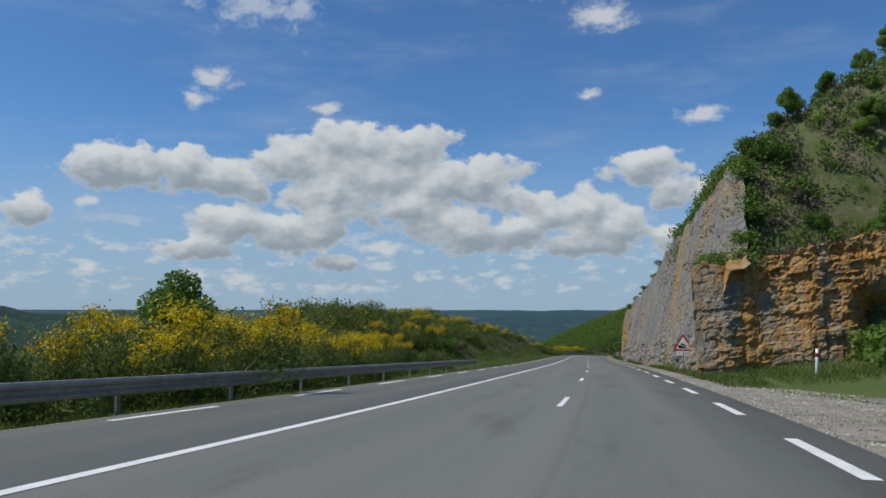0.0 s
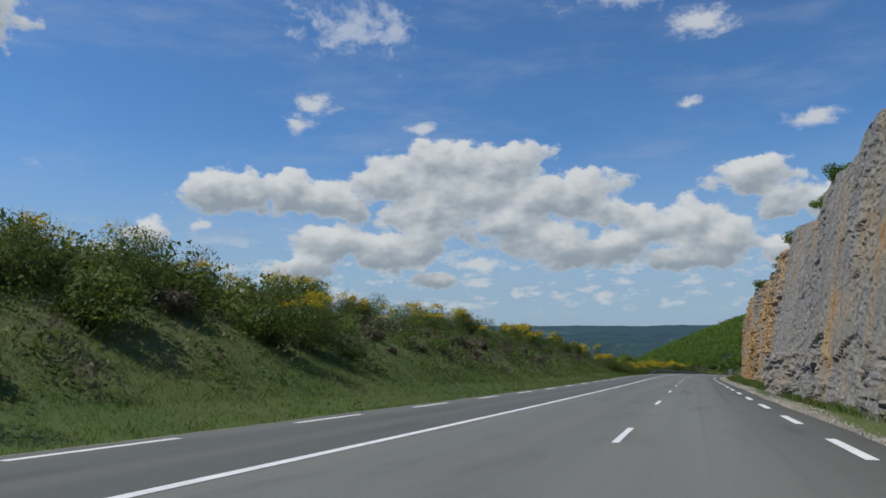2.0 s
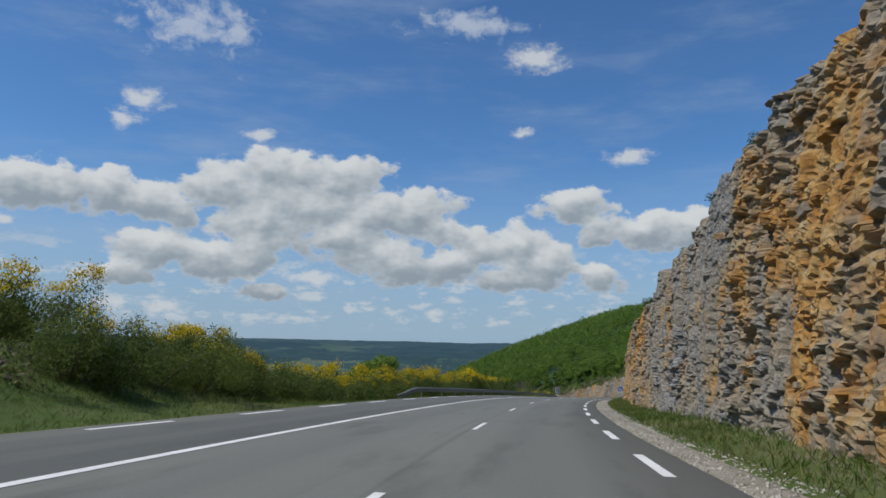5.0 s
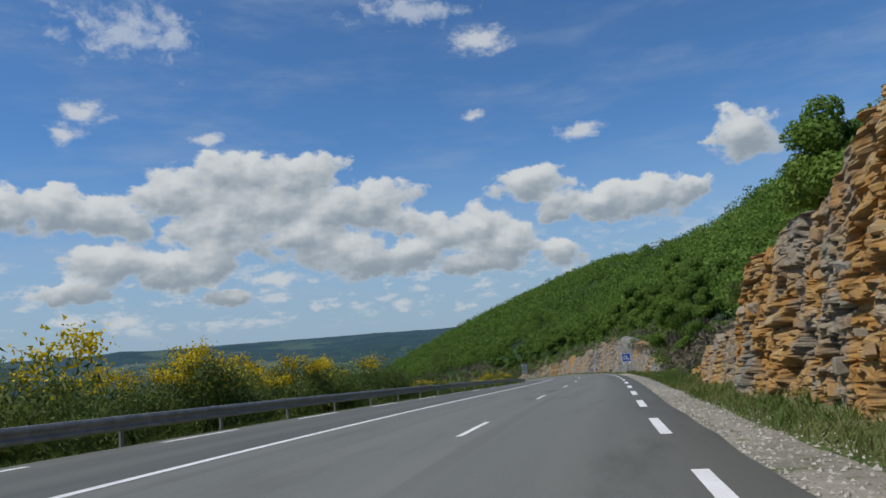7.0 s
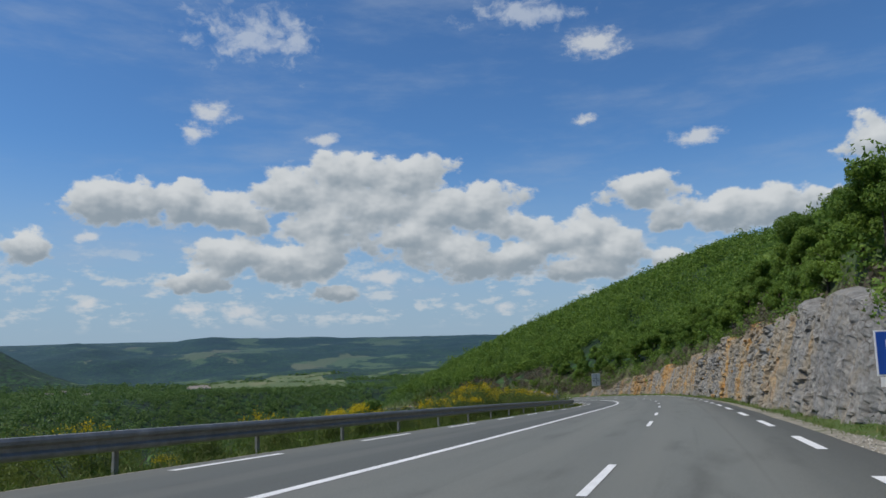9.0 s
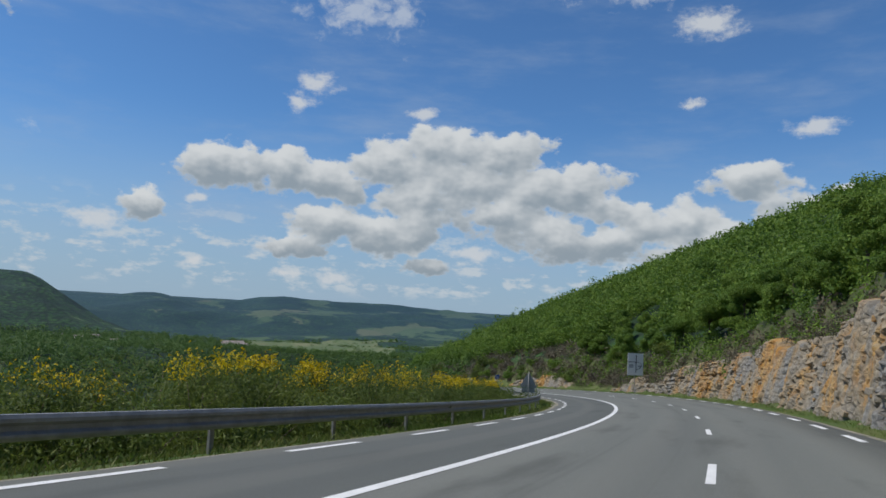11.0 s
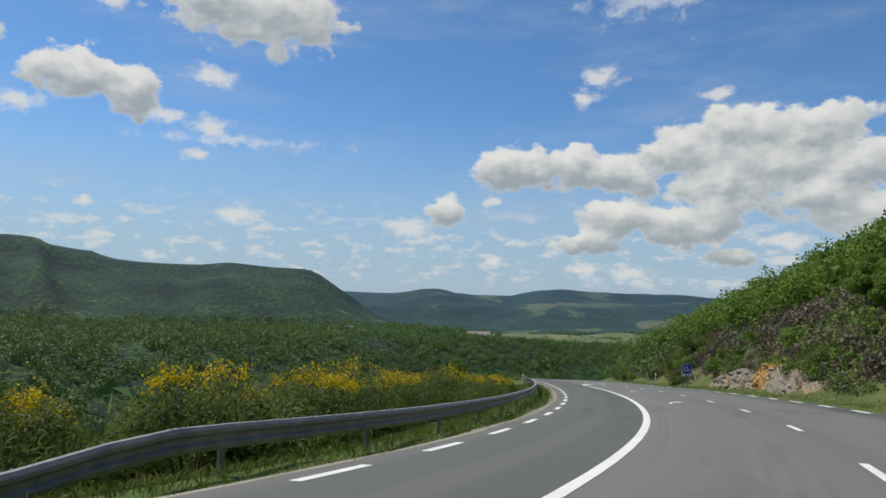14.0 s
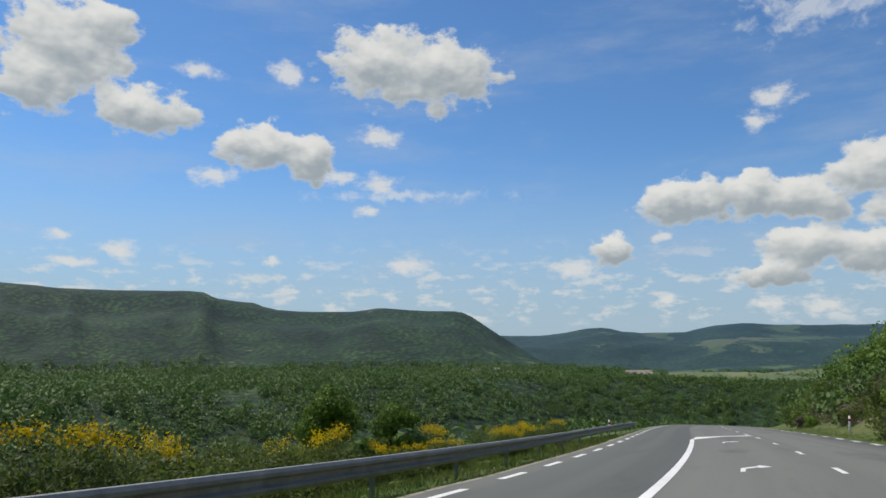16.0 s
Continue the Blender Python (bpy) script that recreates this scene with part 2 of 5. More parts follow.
def mat_asphalt():
    k = Mat("asphalt", 0.82)
    uv = k.where((1, 1, 1), "UV")
    p = k.place()
    big = k.noise(k.where((0.5, 0.02, 1), "UV"), 1.0, 4)
    base = k.ramp(big, (0.3, (0.103, 0.112, 0.098)), (0.7, (0.146, 0.156, 0.134)))
    grain = k.noise(p, 55.0, 3, 0.7)
    base = k.mix(k.level(grain, 0.3, 0.75), base, k.mix(0.5, base, (0.24, 0.235, 0.22)))
    patch = k.level(k.noise(k.where((0.35, 0.06, 1), "UV"), 2.3, 5), 0.52, 0.72, 0.0, 0.7)
    base = k.mix(patch, base, (0.084, 0.086, 0.075))
    seam = k.level(k.noise(k.where((2.2, 0.015, 1), "UV"), 1.0, 2), 0.60, 0.72, 0.0, 0.35)
    base = k.mix(seam, base, (0.075, 0.077, 0.068))
    # the oncoming lane has an older, darker surface; wheels have polished two paths in each lane
    ax = k.node("ShaderNodeSeparateXYZ")
    k.link(uv, ax.inputs[0])
    base = k.mix(k.level(ax.outputs[0], -0.12, 0.05, 0.55, 0.0), base, (0.062, 0.068, 0.064))
    path = k.math("SINE", k.math("MULTIPLY", k.math("ADD", ax.outputs[0], 0.1), 3.75), 0.0)
    k.color(k.mix(k.level(k.math("ADD", path, k.math("MULTIPLY", k.noise(k.where((0.6, 0.03, 1), "UV"), 1.0, 4), 1.2)), 0.5, 1.6, 0.0, 0.22), base, (0.19, 0.19, 0.165)))
    return k.bump(grain, 0.25, 0.006).m


def mat_paint_line():
    k = Mat("road_marking_paint", 0.6)
    p = k.place()
    w = k.level(k.noise(p, 26.0, 5, 0.7), 0.56, 0.72, 0.0, 0.75)
    k.color(k.mix(w, k.ramp(k.noise(p, 2.0, 3), (0.3, (0.66, 0.66, 0.64)), (0.7, (0.80, 0.80, 0.78))), (0.20, 0.20, 0.19)))
    return k.bump(k.noise(p, 90.0, 2), 0.2, 0.004).m


def mat_ground():
    k = Mat("grassy_ground", 0.95)
    p = k.place()
    n1, n2 = k.noise(p, 0.12, 6, 0.62), k.noise(p, 1.6, 6, 0.7)
    c = k.ramp(n1, (0.30, (0.040, 0.088, 0.012)), (0.5, (0.064, 0.112, 0.019)), (0.72, (0.118, 0.128, 0.038)))
    c = k.mix(k.level(n2, 0.35, 0.7, 0.0, 0.6), c, (0.105, 0.112, 0.042))
    c = k.mix(k.level(k.noise(p, 0.5, 5), 0.60, 0.75, 0.0, 0.7), c, (0.165, 0.135, 0.085))
    heath = k.node("ShaderNodeAttribute")
    heath.attribute_name = "heath"
    dry = k.ramp(k.noise(p, 0.9, 7, 0.72), (0.32, (0.062, 0.090, 0.024)), (0.48, (0.105, 0.120, 0.042)), (0.62, (0.155, 0.142, 0.080)), (0.78, (0.25, 0.220, 0.155)))
    c = k.mix(heath.outputs["Fac"], c, dry)
    far = k.node("ShaderNodeAttribute")
    far.attribute_name = "woods"
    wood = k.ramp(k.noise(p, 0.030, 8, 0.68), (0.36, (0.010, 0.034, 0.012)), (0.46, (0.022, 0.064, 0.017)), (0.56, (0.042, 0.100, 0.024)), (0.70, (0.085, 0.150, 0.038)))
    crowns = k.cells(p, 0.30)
    # shade between the crowns is painted in: cell edges go nearly black
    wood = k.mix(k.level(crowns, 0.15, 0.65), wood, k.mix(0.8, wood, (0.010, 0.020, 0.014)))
    mead = k.node("ShaderNodeAttribute")
    mead.attribute_name = "meadows"
    cell = k.cells(k.mix(0.06, p, k.noise(p, 0.012, 3)), 0.019, "Color")
    hue = k.ramp(cell, (0.2, (0.085, 0.135, 0.045)), (0.55, (0.105, 0.155, 0.058)), (0.85, (0.175, 0.180, 0.088)))
    open_land = k.level(k.math("ADD", k.noise(p, 0.0105, 6, 0.65), k.math("MULTIPLY", mead.outputs["Fac"], 0.11)), 0.655, 0.69)
    wood = k.mix(open_land, wood, hue)
    # aerial haze painted into the woods colour, bluer with distance
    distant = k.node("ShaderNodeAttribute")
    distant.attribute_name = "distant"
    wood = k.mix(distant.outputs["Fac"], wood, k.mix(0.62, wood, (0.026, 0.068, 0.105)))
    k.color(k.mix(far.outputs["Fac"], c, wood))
    bumps = k.math("MULTIPLY", k.math("MULTIPLY", far.outputs["Fac"], k.level(crowns, 0.0, 0.9, 1.0, 0.0)), k.level(distant.outputs["Fac"], 0.0, 0.6, 0.7, 0.2))
    bumps = k.math("ADD", bumps, k.math("MULTIPLY", k.math("MULTIPLY", far.outputs["Fac"], k.noise(p, 0.035, 6, 0.7)), 3.2))
    return k.bump(k.math("ADD", bumps, k.math("MULTIPLY", k.noise(p, 9.0, 4, 0.7), 0.07)), 0.8, 1.0).m


def mat_gravel():
    k = Mat("gravel_verge", 0.95)
    p = k.place()
    c = k.ramp(k.noise(p, 1.1, 6, 0.7), (0.3, (0.16, 0.15, 0.115)), (0.55, (0.27, 0.245, 0.195)), (0.8, (0.36, 0.33, 0.27)))
    st = k.cells(p, 24.0)
    c = k.mix(k.level(st, 0.1, 0.5, 0.35, 0.0), c, (0.42, 0.40, 0.35))
    tuft = k.level(k.noise(p, 1.9, 5, 0.7), 0.54, 0.64, 0.0, 0.8)
    k.color(k.mix(tuft, c, (0.085, 0.11, 0.035)))
    return k.bump(st, 0.6, 0.02).m


def mat_rock(name="limestone"):
    k = Mat(name, 0.92)
    p = k.place()
    fine = k.noise(p, 3.1, 7, 0.74)
    grey = k.ramp(fine, (0.27, (0.105, 0.104, 0.096)), (0.5, (0.205, 0.202, 0.188)), (0.75, (0.37, 0.36, 0.335)))
    tan = k.ramp(k.noise(p, 1.5, 7, 0.72), (0.25, (0.19, 0.082, 0.018)), (0.44, (0.36, 0.175, 0.038)), (0.57, (0.40, 0.255, 0.092)), (0.74, (0.46, 0.385, 0.26)))
    beige = k.ramp(k.noise(p, 2.6, 6, 0.7), (0.3, (0.17, 0.142, 0.098)), (0.7, (0.34, 0.296, 0.222)))
    att = k.node("ShaderNodeAttribute")
    att.attribute_name = "ochre"
    # rust runs down the face in broad bands and narrow tongues between grey, unstained columns
    bands = k.noise(k.where((0.23, 0.10, 1), "UV"), 1.0, 4, 0.6)
    tongues = k.noise(k.where((0.85, 0.30, 1), "UV"), 1.0, 5, 0.65)
    f = k.math("ADD", k.math("MULTIPLY", k.math("SUBTRACT", bands, 0.5), 3.4), att.outputs["Fac"])
    f = k.math("ADD", f, k.math("MULTIPLY", k.math("SUBTRACT", tongues, 0.5), 2.4))
    f = k.math("ADD", f, k.math("MULTIPLY", k.math("SUBTRACT", k.noise(p, 0.9, 6, 0.65), 0.5), 1.2))
    wash = k.noise(k.where((0.35, 0.12, 1), "UV"), 1.0, 6, 0.62)
    grey = k.mix(k.level(wash, 0.36, 0.52, 0.5, 0.0), grey, (0.115, 0.122, 0.126))
    grey = k.mix(k.level(k.noise(p, 1.1, 6, 0.7), 0.52, 0.68, 0.0, 0.55), grey, (0.27, 0.245, 0.195))
    c = k.mix(k.level(f, -0.15, 0.42), grey, beige)
    c = k.mix(k.level(f, 0.30, 0.95), c, tan)
    bed = k.noise(k.where((0.9, 5.0, 1), "UV"), 1.0, 5, 0.7)
    c = k.mix(k.level(bed, 0.60, 0.70, 0.0, 0.40), c, (0.085, 0.066, 0.048))
    gap_att = k.node("ShaderNodeAttribute")
    gap_att.attribute_name = "joint"
    c = k.mix(k.math("MULTIPLY", gap_att.outputs["Fac"], k.level(fine, 0.3, 0.6, 0.25, 0.75)), c, (0.085, 0.068, 0.050))
    crack = k.node("ShaderNodeTexVoronoi")
    crack.feature = "DISTANCE_TO_EDGE"
    k.link(k.mix(0.10, k.where((2.6, 4.6, 1), "UV"), k.noise(p, 2.5, 4)), crack.inputs["Vector"])
    crack.inputs["Scale"].default_value = 1.0
    gap = k.math("MULTIPLY", k.level(crack.outputs["Distance"], 0.0, 0.08, 1.0, 0.0), k.level(k.noise(p, 1.3, 4, 0.7), 0.46, 0.62, 0.0, 0.75))
    c = k.mix(gap, c, (0.085, 0.066, 0.050))
    c = k.mix(k.level(k.noise(p, 9.0, 4, 0.7), 0.60, 0.72, 0.0, 0.30), c, (0.48, 0.45, 0.39))
    k.color(c)
    h = k.math("SUBTRACT", k.math("ADD", k.math("MULTIPLY", bed, 0.5), k.noise(p, 7.0, 6, 0.74)), k.math("MULTIPLY", gap, 0.6))
    return k.bump(h, 0.6, 0.07).m


def mat_leaf(name, dark, mid, pale, through=0.35, soft=0.0):
    k = Mat(name, 0.62)
    if soft:
        # far crowns scatter light as one rough canopy
        g, v = k.node("ShaderNodeNewGeometry"), k.node("ShaderNodeMix")
        v.data_type = "VECTOR"
        v.inputs[0].default_value = soft
        k.link(g.outputs["Normal"], v.inputs[4])
        v.inputs[5].default_value = (0, 0, 1)
        k.link(v.outputs[1], k.b.inputs["Normal"])
    r = k.island()
    c = k.ramp(r, (0.0, dark), (0.55, mid), (1.0, pale))
    c = k.mix(k.math("MULTIPLY", k.random(), 0.45), c, mid)
    tint = k.noise(k.place(), 0.28, 3, 0.6)
    c = k.mix(k.level(tint, 0.36, 0.50, 0.55, 0.0), c, dark)
    c = k.mix(k.level(tint, 0.52, 0.66, 0.0, 0.5), c, pale)
    k.color(c)
    return k.leafy(c, through).m


def mat_plain(name, col, rough=0.6, metal=0.0, vary=0.25, scale=9.0):
    k = Mat(name, rough, metal)
    p = k.where()
    n = k.noise(p, scale, 5, 0.65)
    k.color(k.mix(k.level(n, 0.3, 0.75, 0.0, vary), col, tuple(x * 0.55 for x in col)))
    return k.bump(k.noise(p, scale * 6, 3), 0.1, 0.003).m


def mat_zinc():
    k = Mat("galvanised_steel", 0.6, 0.12)
    p = k.where()
    n = k.noise(p, 3.0, 6, 0.65)
    c = k.ramp(n, (0.3, (0.17, 0.172, 0.165)), (0.55, (0.26, 0.262, 0.255)), (0.8, (0.38, 0.38, 0.37)))
    c = k.mix(k.level(k.noise(p, 1.2, 5), 0.58, 0.72, 0.0, 0.6), c, (0.20, 0.19, 0.17))
    k.color(c).rough(k.level(n, 0.3, 0.8, 0.42, 0.7))
    return k.m


def mat_field():
    k = Mat("meadow", 0.95)
    p = k.place()
    c = k.ramp(k.noise(p, 0.06, 5, 0.6), (0.3, (0.080, 0.125, 0.042)), (0.5, (0.120, 0.155, 0.058)), (0.7, (0.20, 0.190, 0.092)))
    k.color(k.mix(0.12, c, (0.08, 0.12, 0.14)))
    return k.m


ASPHALT, LINE, GROUND, GRAVEL = mat_asphalt(), mat_paint_line(), mat_ground(), mat_gravel()
ROCK = mat_rock()
OAK = mat_leaf("oak_leaves", (0.062, 0.128, 0.016), (0.118, 0.204, 0.027), (0.200, 0.295, 0.045), 0.40, 0.12)
OAK_FAR = mat_leaf("distant_leaves", (0.046, 0.100, 0.018), (0.078, 0.150, 0.026), (0.120, 0.195, 0.036), 0.3, 0.35)
BROOM = mat_leaf("broom_twigs", (0.052, 0.082, 0.019), (0.096, 0.140, 0.027), (0.170, 0.212, 0.040), 0.48, 0.15)
FLOWER = mat_leaf("broom_flowers", (0.44, 0.31, 0.006), (0.62, 0.46, 0.008), (0.78, 0.62, 0.02), 0.35)
DRY = mat_leaf("dry_scrub", (0.085, 0.075, 0.050), (0.145, 0.125, 0.085), (0.21, 0.185, 0.12), 0.3)
GRASS = mat_leaf("grass_blades", (0.058, 0.120, 0.014), (0.095, 0.150, 0.022), (0.24, 0.22, 0.085), 0.40)
BARK = mat_plain("bark", (0.12, 0.095, 0.07), 0.9, 0, 0.6, 14)
ZINC = mat_zinc()
FIELD = mat_field()
SIGN_WHITE = mat_plain("sign_white", (0.78, 0.78, 0.76), 0.45, 0, 0.12)
SIGN_RED = mat_plain("sign_red", (0.42, 0.02, 0.025), 0.45, 0, 0.15)
SIGN_BLUE = mat_plain("sign_blue", (0.015, 0.075, 0.36), 0.4, 0, 0.15)
SIGN_BLACK = mat_plain("sign_black", (0.015, 0.015, 0.016), 0.5, 0, 0.2)
SIGN_BACK = mat_plain("sign_back_grey", (0.27, 0.29, 0.30), 0.55, 0.2, 0.3)
WALL_PALE = mat_plain("pale_render", (0.60, 0.55, 0.48), 0.9, 0, 0.3, 0.6)
TILE = mat_plain("clay_tiles", (0.34, 0.29, 0.25), 0.85, 0, 0.4, 0.9)


# ---------------------------------------------------------------- the road's line
S0, S1 = -40.0, 560.0
KAP_S, KAP = np.arange(-20, 566, 15.0), [0.0052, 0.00365, 0.0021, 0.00044, 0.00037, 0.00056, 0.00025, -0.00022, -0.00025, 0.00047, -0.00057, -0.0018, -0.00197, -0.00218, -0.00238, -0.00217, -0.00109, 0.00082, 0.0015, 0.00186, 0.00076, 0.00081, 0.0026, 0.00482, 0.00657, 0.01052, 0.01273, 0.00637, 0.00394, 0.00188, 0.00047, -0.00075, -0.00204, -0.00341, -0.00482, -0.00625, -0.0077, -0.00915, -0.01061, -0.01206]
GRADE_S, GRADE = np.arange(-20, 600, 40.0), [-0.0603, -0.0595, -0.0624, -0.0573, -0.0548, -0.0562, -0.0684, -0.0731, -0.0797, -0.0828, -0.095, -0.0983, -0.1036, -0.1091, -0.1137, -0.1179]
BANK = [0.0082, 0.0072, 0.0086, 0.0048, -0.0095, -0.0162, -0.0024, 0.0215, 0.0499, 0.0877, 0.0629, 0.0329, 0.0204, 0.0131, 0.009, 0.0072]
LANE_S = np.arange(-20, 600, 60.0)
LEFT = [-3.04, -2.942, -3.139, -3.068, -3.131, -2.878, -2.692, -2.826, -2.888, -2.888, -2.888]
MID = [3.313, 3.443, 3.36, 3.351, 3.351, 3.278, 3.03, 3.076, 2.785, 2.785, 2.785]
RIGHT = [6.56, 6.69, 6.628, 6.516, 6.603, 6.274, 6.077, 6.365, 6.345, 6.384, 6.404]
GS = np.arange(-20, 560.5, 1.0)
_psi = np.cumsum(np.interp(GS, KAP_S, KAP))
_psi -= _psi[20]
_x, _y = np.cumsum(-np.sin(_psi)), np.cumsum(np.cos(_psi))
_x, _y = _x - _x[20], _y - _y[20]
_z = np.cumsum(np.interp(GS, GRADE_S, GRADE))
_z -= _z[20]
# a straight run-up behind the first metre
_back = np.arange(-120, -20, 1.0)
_px = _x[0] - np.sin(_psi[0]) * (_back + 20)
_py = _y[0] + np.cos(_psi[0]) * (_back + 20)
GS = np.concatenate([_back, GS])
RX, RY = np.concatenate([_px, _x]), np.concatenate([_py, _y])
RZ = np.concatenate([_z[0] - 0.06 * (_back + 20), _z])
RH = np.concatenate([np.full(len(_back), _psi[0]), _psi])
RB = np.interp(GS, GRADE_S, BANK)


def on_road(s, o, dz=0.0):
    """Places at s metres along the axis line, o to its right, dz above the surface."""
    s, o = np.asarray(s, float), np.asarray(o, float)
    h, b = np.interp(s, GS, RH), np.interp(s, GS, RB)
    return np.stack([np.interp(s, GS, RX) + o * np.cos(h), np.interp(s, GS, RY) + o * np.sin(h), np.interp(s, GS, RZ) + np.clip(o, -6, 9) * b + dz], -1)


def heading(s):
    return float(np.degrees(np.interp(s, GS, RH)))


def to_road(x, y):
    """The nearest s and o of places in the plan."""
    x, y = np.atleast_1d(np.asarray(x, float)), np.atleast_1d(np.asarray(y, float))
    s, o = np.empty(len(x)), np.empty(len(x))
    for a in range(0, len(x), 4000):
        b = slice(a, a + 4000)
        j = ((x[b, None] - RX) ** 2 + (y[b, None] - RY) ** 2).argmin(1)
        dx, dy, h = x[b] - RX[j], y[b] - RY[j], RH[j]
        s[b] = GS[j] + (-dx * np.sin(h) + dy * np.cos(h))
        o[b] = np.sign(dx * np.cos(h) + dy * np.sin(h)) * np.hypot(dx, dy)
    return s, o


def smooth(v, a, b):
    u = np.clip((np.asarray(v, float) - a) / (b - a), 0, 1)
    return u * u * (3 - 2 * u)


# cheap value noise for shaping
_rng = np.random.default_rng(5)
_grid = _rng.random((256, 256))


def vnoise(x, y):
    x, y = np.asarray(x, float), np.asarray(y, float)
    i, j = np.floor(x).astype(int), np.floor(y).astype(int)
    u, v = x - i, y - j
    u, v = u * u * (3 - 2 * u), v * v * (3 - 2 * v)
    g = lambda a, b: _grid[a % 256, b % 256]
    return (g(i, j) * (1 - u) + g(i + 1, j) * u) * (1 - v) + (g(i, j + 1) * (1 - u) + g(i + 1, j + 1) * u) * v


def fbm(x, y, octaves=4):
    t, a = 0.0, 0.5
    for k in range(octaves):
        t = t + a * vnoise(x * 2 ** k + 17.3 * k, y * 2 ** k + 5.1 * k)
        a *= 0.5
    return t


# ---------------------------------------------------------------- terrain
FOOT_S = (30, 44, 60, 95, 115, 150, 172, 205, 225, 245, 262, 280, 325, 375, 395, 410, 440, 560)
FOOT_O = (9.0, 9.0, 8.3, 8.2, 9.6, 10.2, 9.9, 9.2, 9.0, 9.6, 8.3, 8.0, 7.6, 7.6, 7.8, 7.8, 8.2, 8.5)
CREST_S = (28, 33, 34.9, 36.4, 38.7, 41, 52, 64, 75, 95, 112, 130, 150, 170, 190, 207, 212, 217, 223, 231, 240, 254, 262, 272, 290, 311, 330, 345, 357, 370, 380, 391, 397, 405, 418, 440, 560)
CREST_Z = (1.0, 4.6, 5.6, 6.2, 9.3, 12.2, 11.4, 10.4, 9.3, 8.2, 8.3, 9.3, 9.2, 7.8, 6.5, 5.2, 4.4, 3.5, 2.1, 1.3, 1.0, 1.6, 2.6, 3.5, 5.0, 5.6, 4.9, 4.5, 4.0, 2.6, 1.4, 1.6, 2.6, 2.5, 1.8, 1.2, 1.0)
HILL_S, HILL = (-80, 20, 34, 60, 220, 250, 300, 350, 385, 410, 435, 460, 490, 530, 560), (0.35, 0.5, 0.72, 0.72, 0.62, 0.56, 0.76, 0.70, 0.69, 0.65, 0.62, 0.58, 0.55, 0.4, 0.3)
CAP_S, CAP = (350, 400, 450, 500, 560), (60, 60, 105, 70, 60)
MIDDLE = np.array([-5.0, 365.0, -24.0])
FAR = 0.3


def foot(s):
    return np.interp(s, FOOT_S, FOOT_O)


def crest(s):
    return np.interp(s, CREST_S, CREST_Z)


def lean(s):
    return np.interp(s, (30, 90, 115, 560), (0.19, 0.17, 0.07, 0.12)) * crest(s) + np.interp(s, (200, 250), (0.15, 0.6))


def far_height(x, y):
    dx, dy = (x - MIDDLE[0]) / FAR, (y - MIDDLE[1]) / FAR
    d, az = np.hypot(dx, dy), np.degrees(np.arctan2(-dx, dy))
    az = az + (fbm(d * 0.004 + 3, az * 0.25, 3) - 0.45) * 2.2
    mesa = np.interp(az, (-180, -60, 0, 44, 50, 53, 55.0, 56.3, 60, 63.2, 64.4, 70, 72.4, 73.4, 75.5, 76.3, 78, 85, 92, 120, 180), (1.5, 1.0, -1.2, -3.0, -2.6, -0.6, 0.9, 2.05, 2.15, 2.45, 2.15, 2.1, 2.3, 2.75, 3.05, 3.5, 3.6, 3.5, 4.0, 4.2, 2.0))
    hills = np.interp(az, (-180, -40, 0, 10, 20, 27, 31, 36, 38, 40, 44, 47, 49.5, 53, 60, 180), (1.0, 0.6, 0.15, 0.2, 0.5, 0.85, 0.6, 0.85, 0.75, 0.15, 0.2, 0.6, 0.15, -0.2, 0.0, 1.0))
    rings = np.array([60, 150, 300, 600, 1000, 1350, 1500, 1640, 1790, 1860, 1990, 2400, 2700, 3200, 3700, 4300, 9000, 14500])
    wob = (fbm(dx * 0.0016 + 40, dy * 0.0016, 5) - 0.47) + 0.5 * (0.35 - np.abs(fbm(dx * 0.004 + 7, dy * 0.004, 4) - 0.47) * 3)
    flat = lambda v: np.full_like(d, v)
    up = np.maximum(mesa + 2.8, 0)
    gully = (fbm(az * 0.55, d * 0.0012, 4) - 0.47) * 0.34
    els = np.stack([flat(v) for v in (-10.0, -9.0, -6.6, -4.4, -3.4, -2.9)]
                   + [-2.8 + (0.36 + gully) * up, -2.8 + (0.66 + gully) * up, -2.8 + (0.80 + 0.5 * gully) * up, -2.8 + 0.985 * up, mesa, np.minimum(mesa, 0.6) * 0.6 - 0.7,
                      hills * 0.35 - 0.75, hills, hills * 0.6 - 0.2, flat(0.05), flat(0.12), flat(0.2)], 0)
    j = np.clip(np.searchsorted(rings, d) - 1, 0, len(rings) - 2)
    u = np.clip((d - rings[j]) / (rings[j + 1] - rings[j]), 0, 1)
    k = np.arange(len(d))
    el = els[j, k] * (1 - u) + els[j + 1, k] * u
    ragged = wob * smooth(d, 150, 900) * np.minimum(d * 0.024, 52) * (1 - 0.85 * np.exp(-((d - 1930) / 130) ** 2))
    return MIDDLE[2] + FAR * (d * np.tan(np.radians(el)) + ragged)


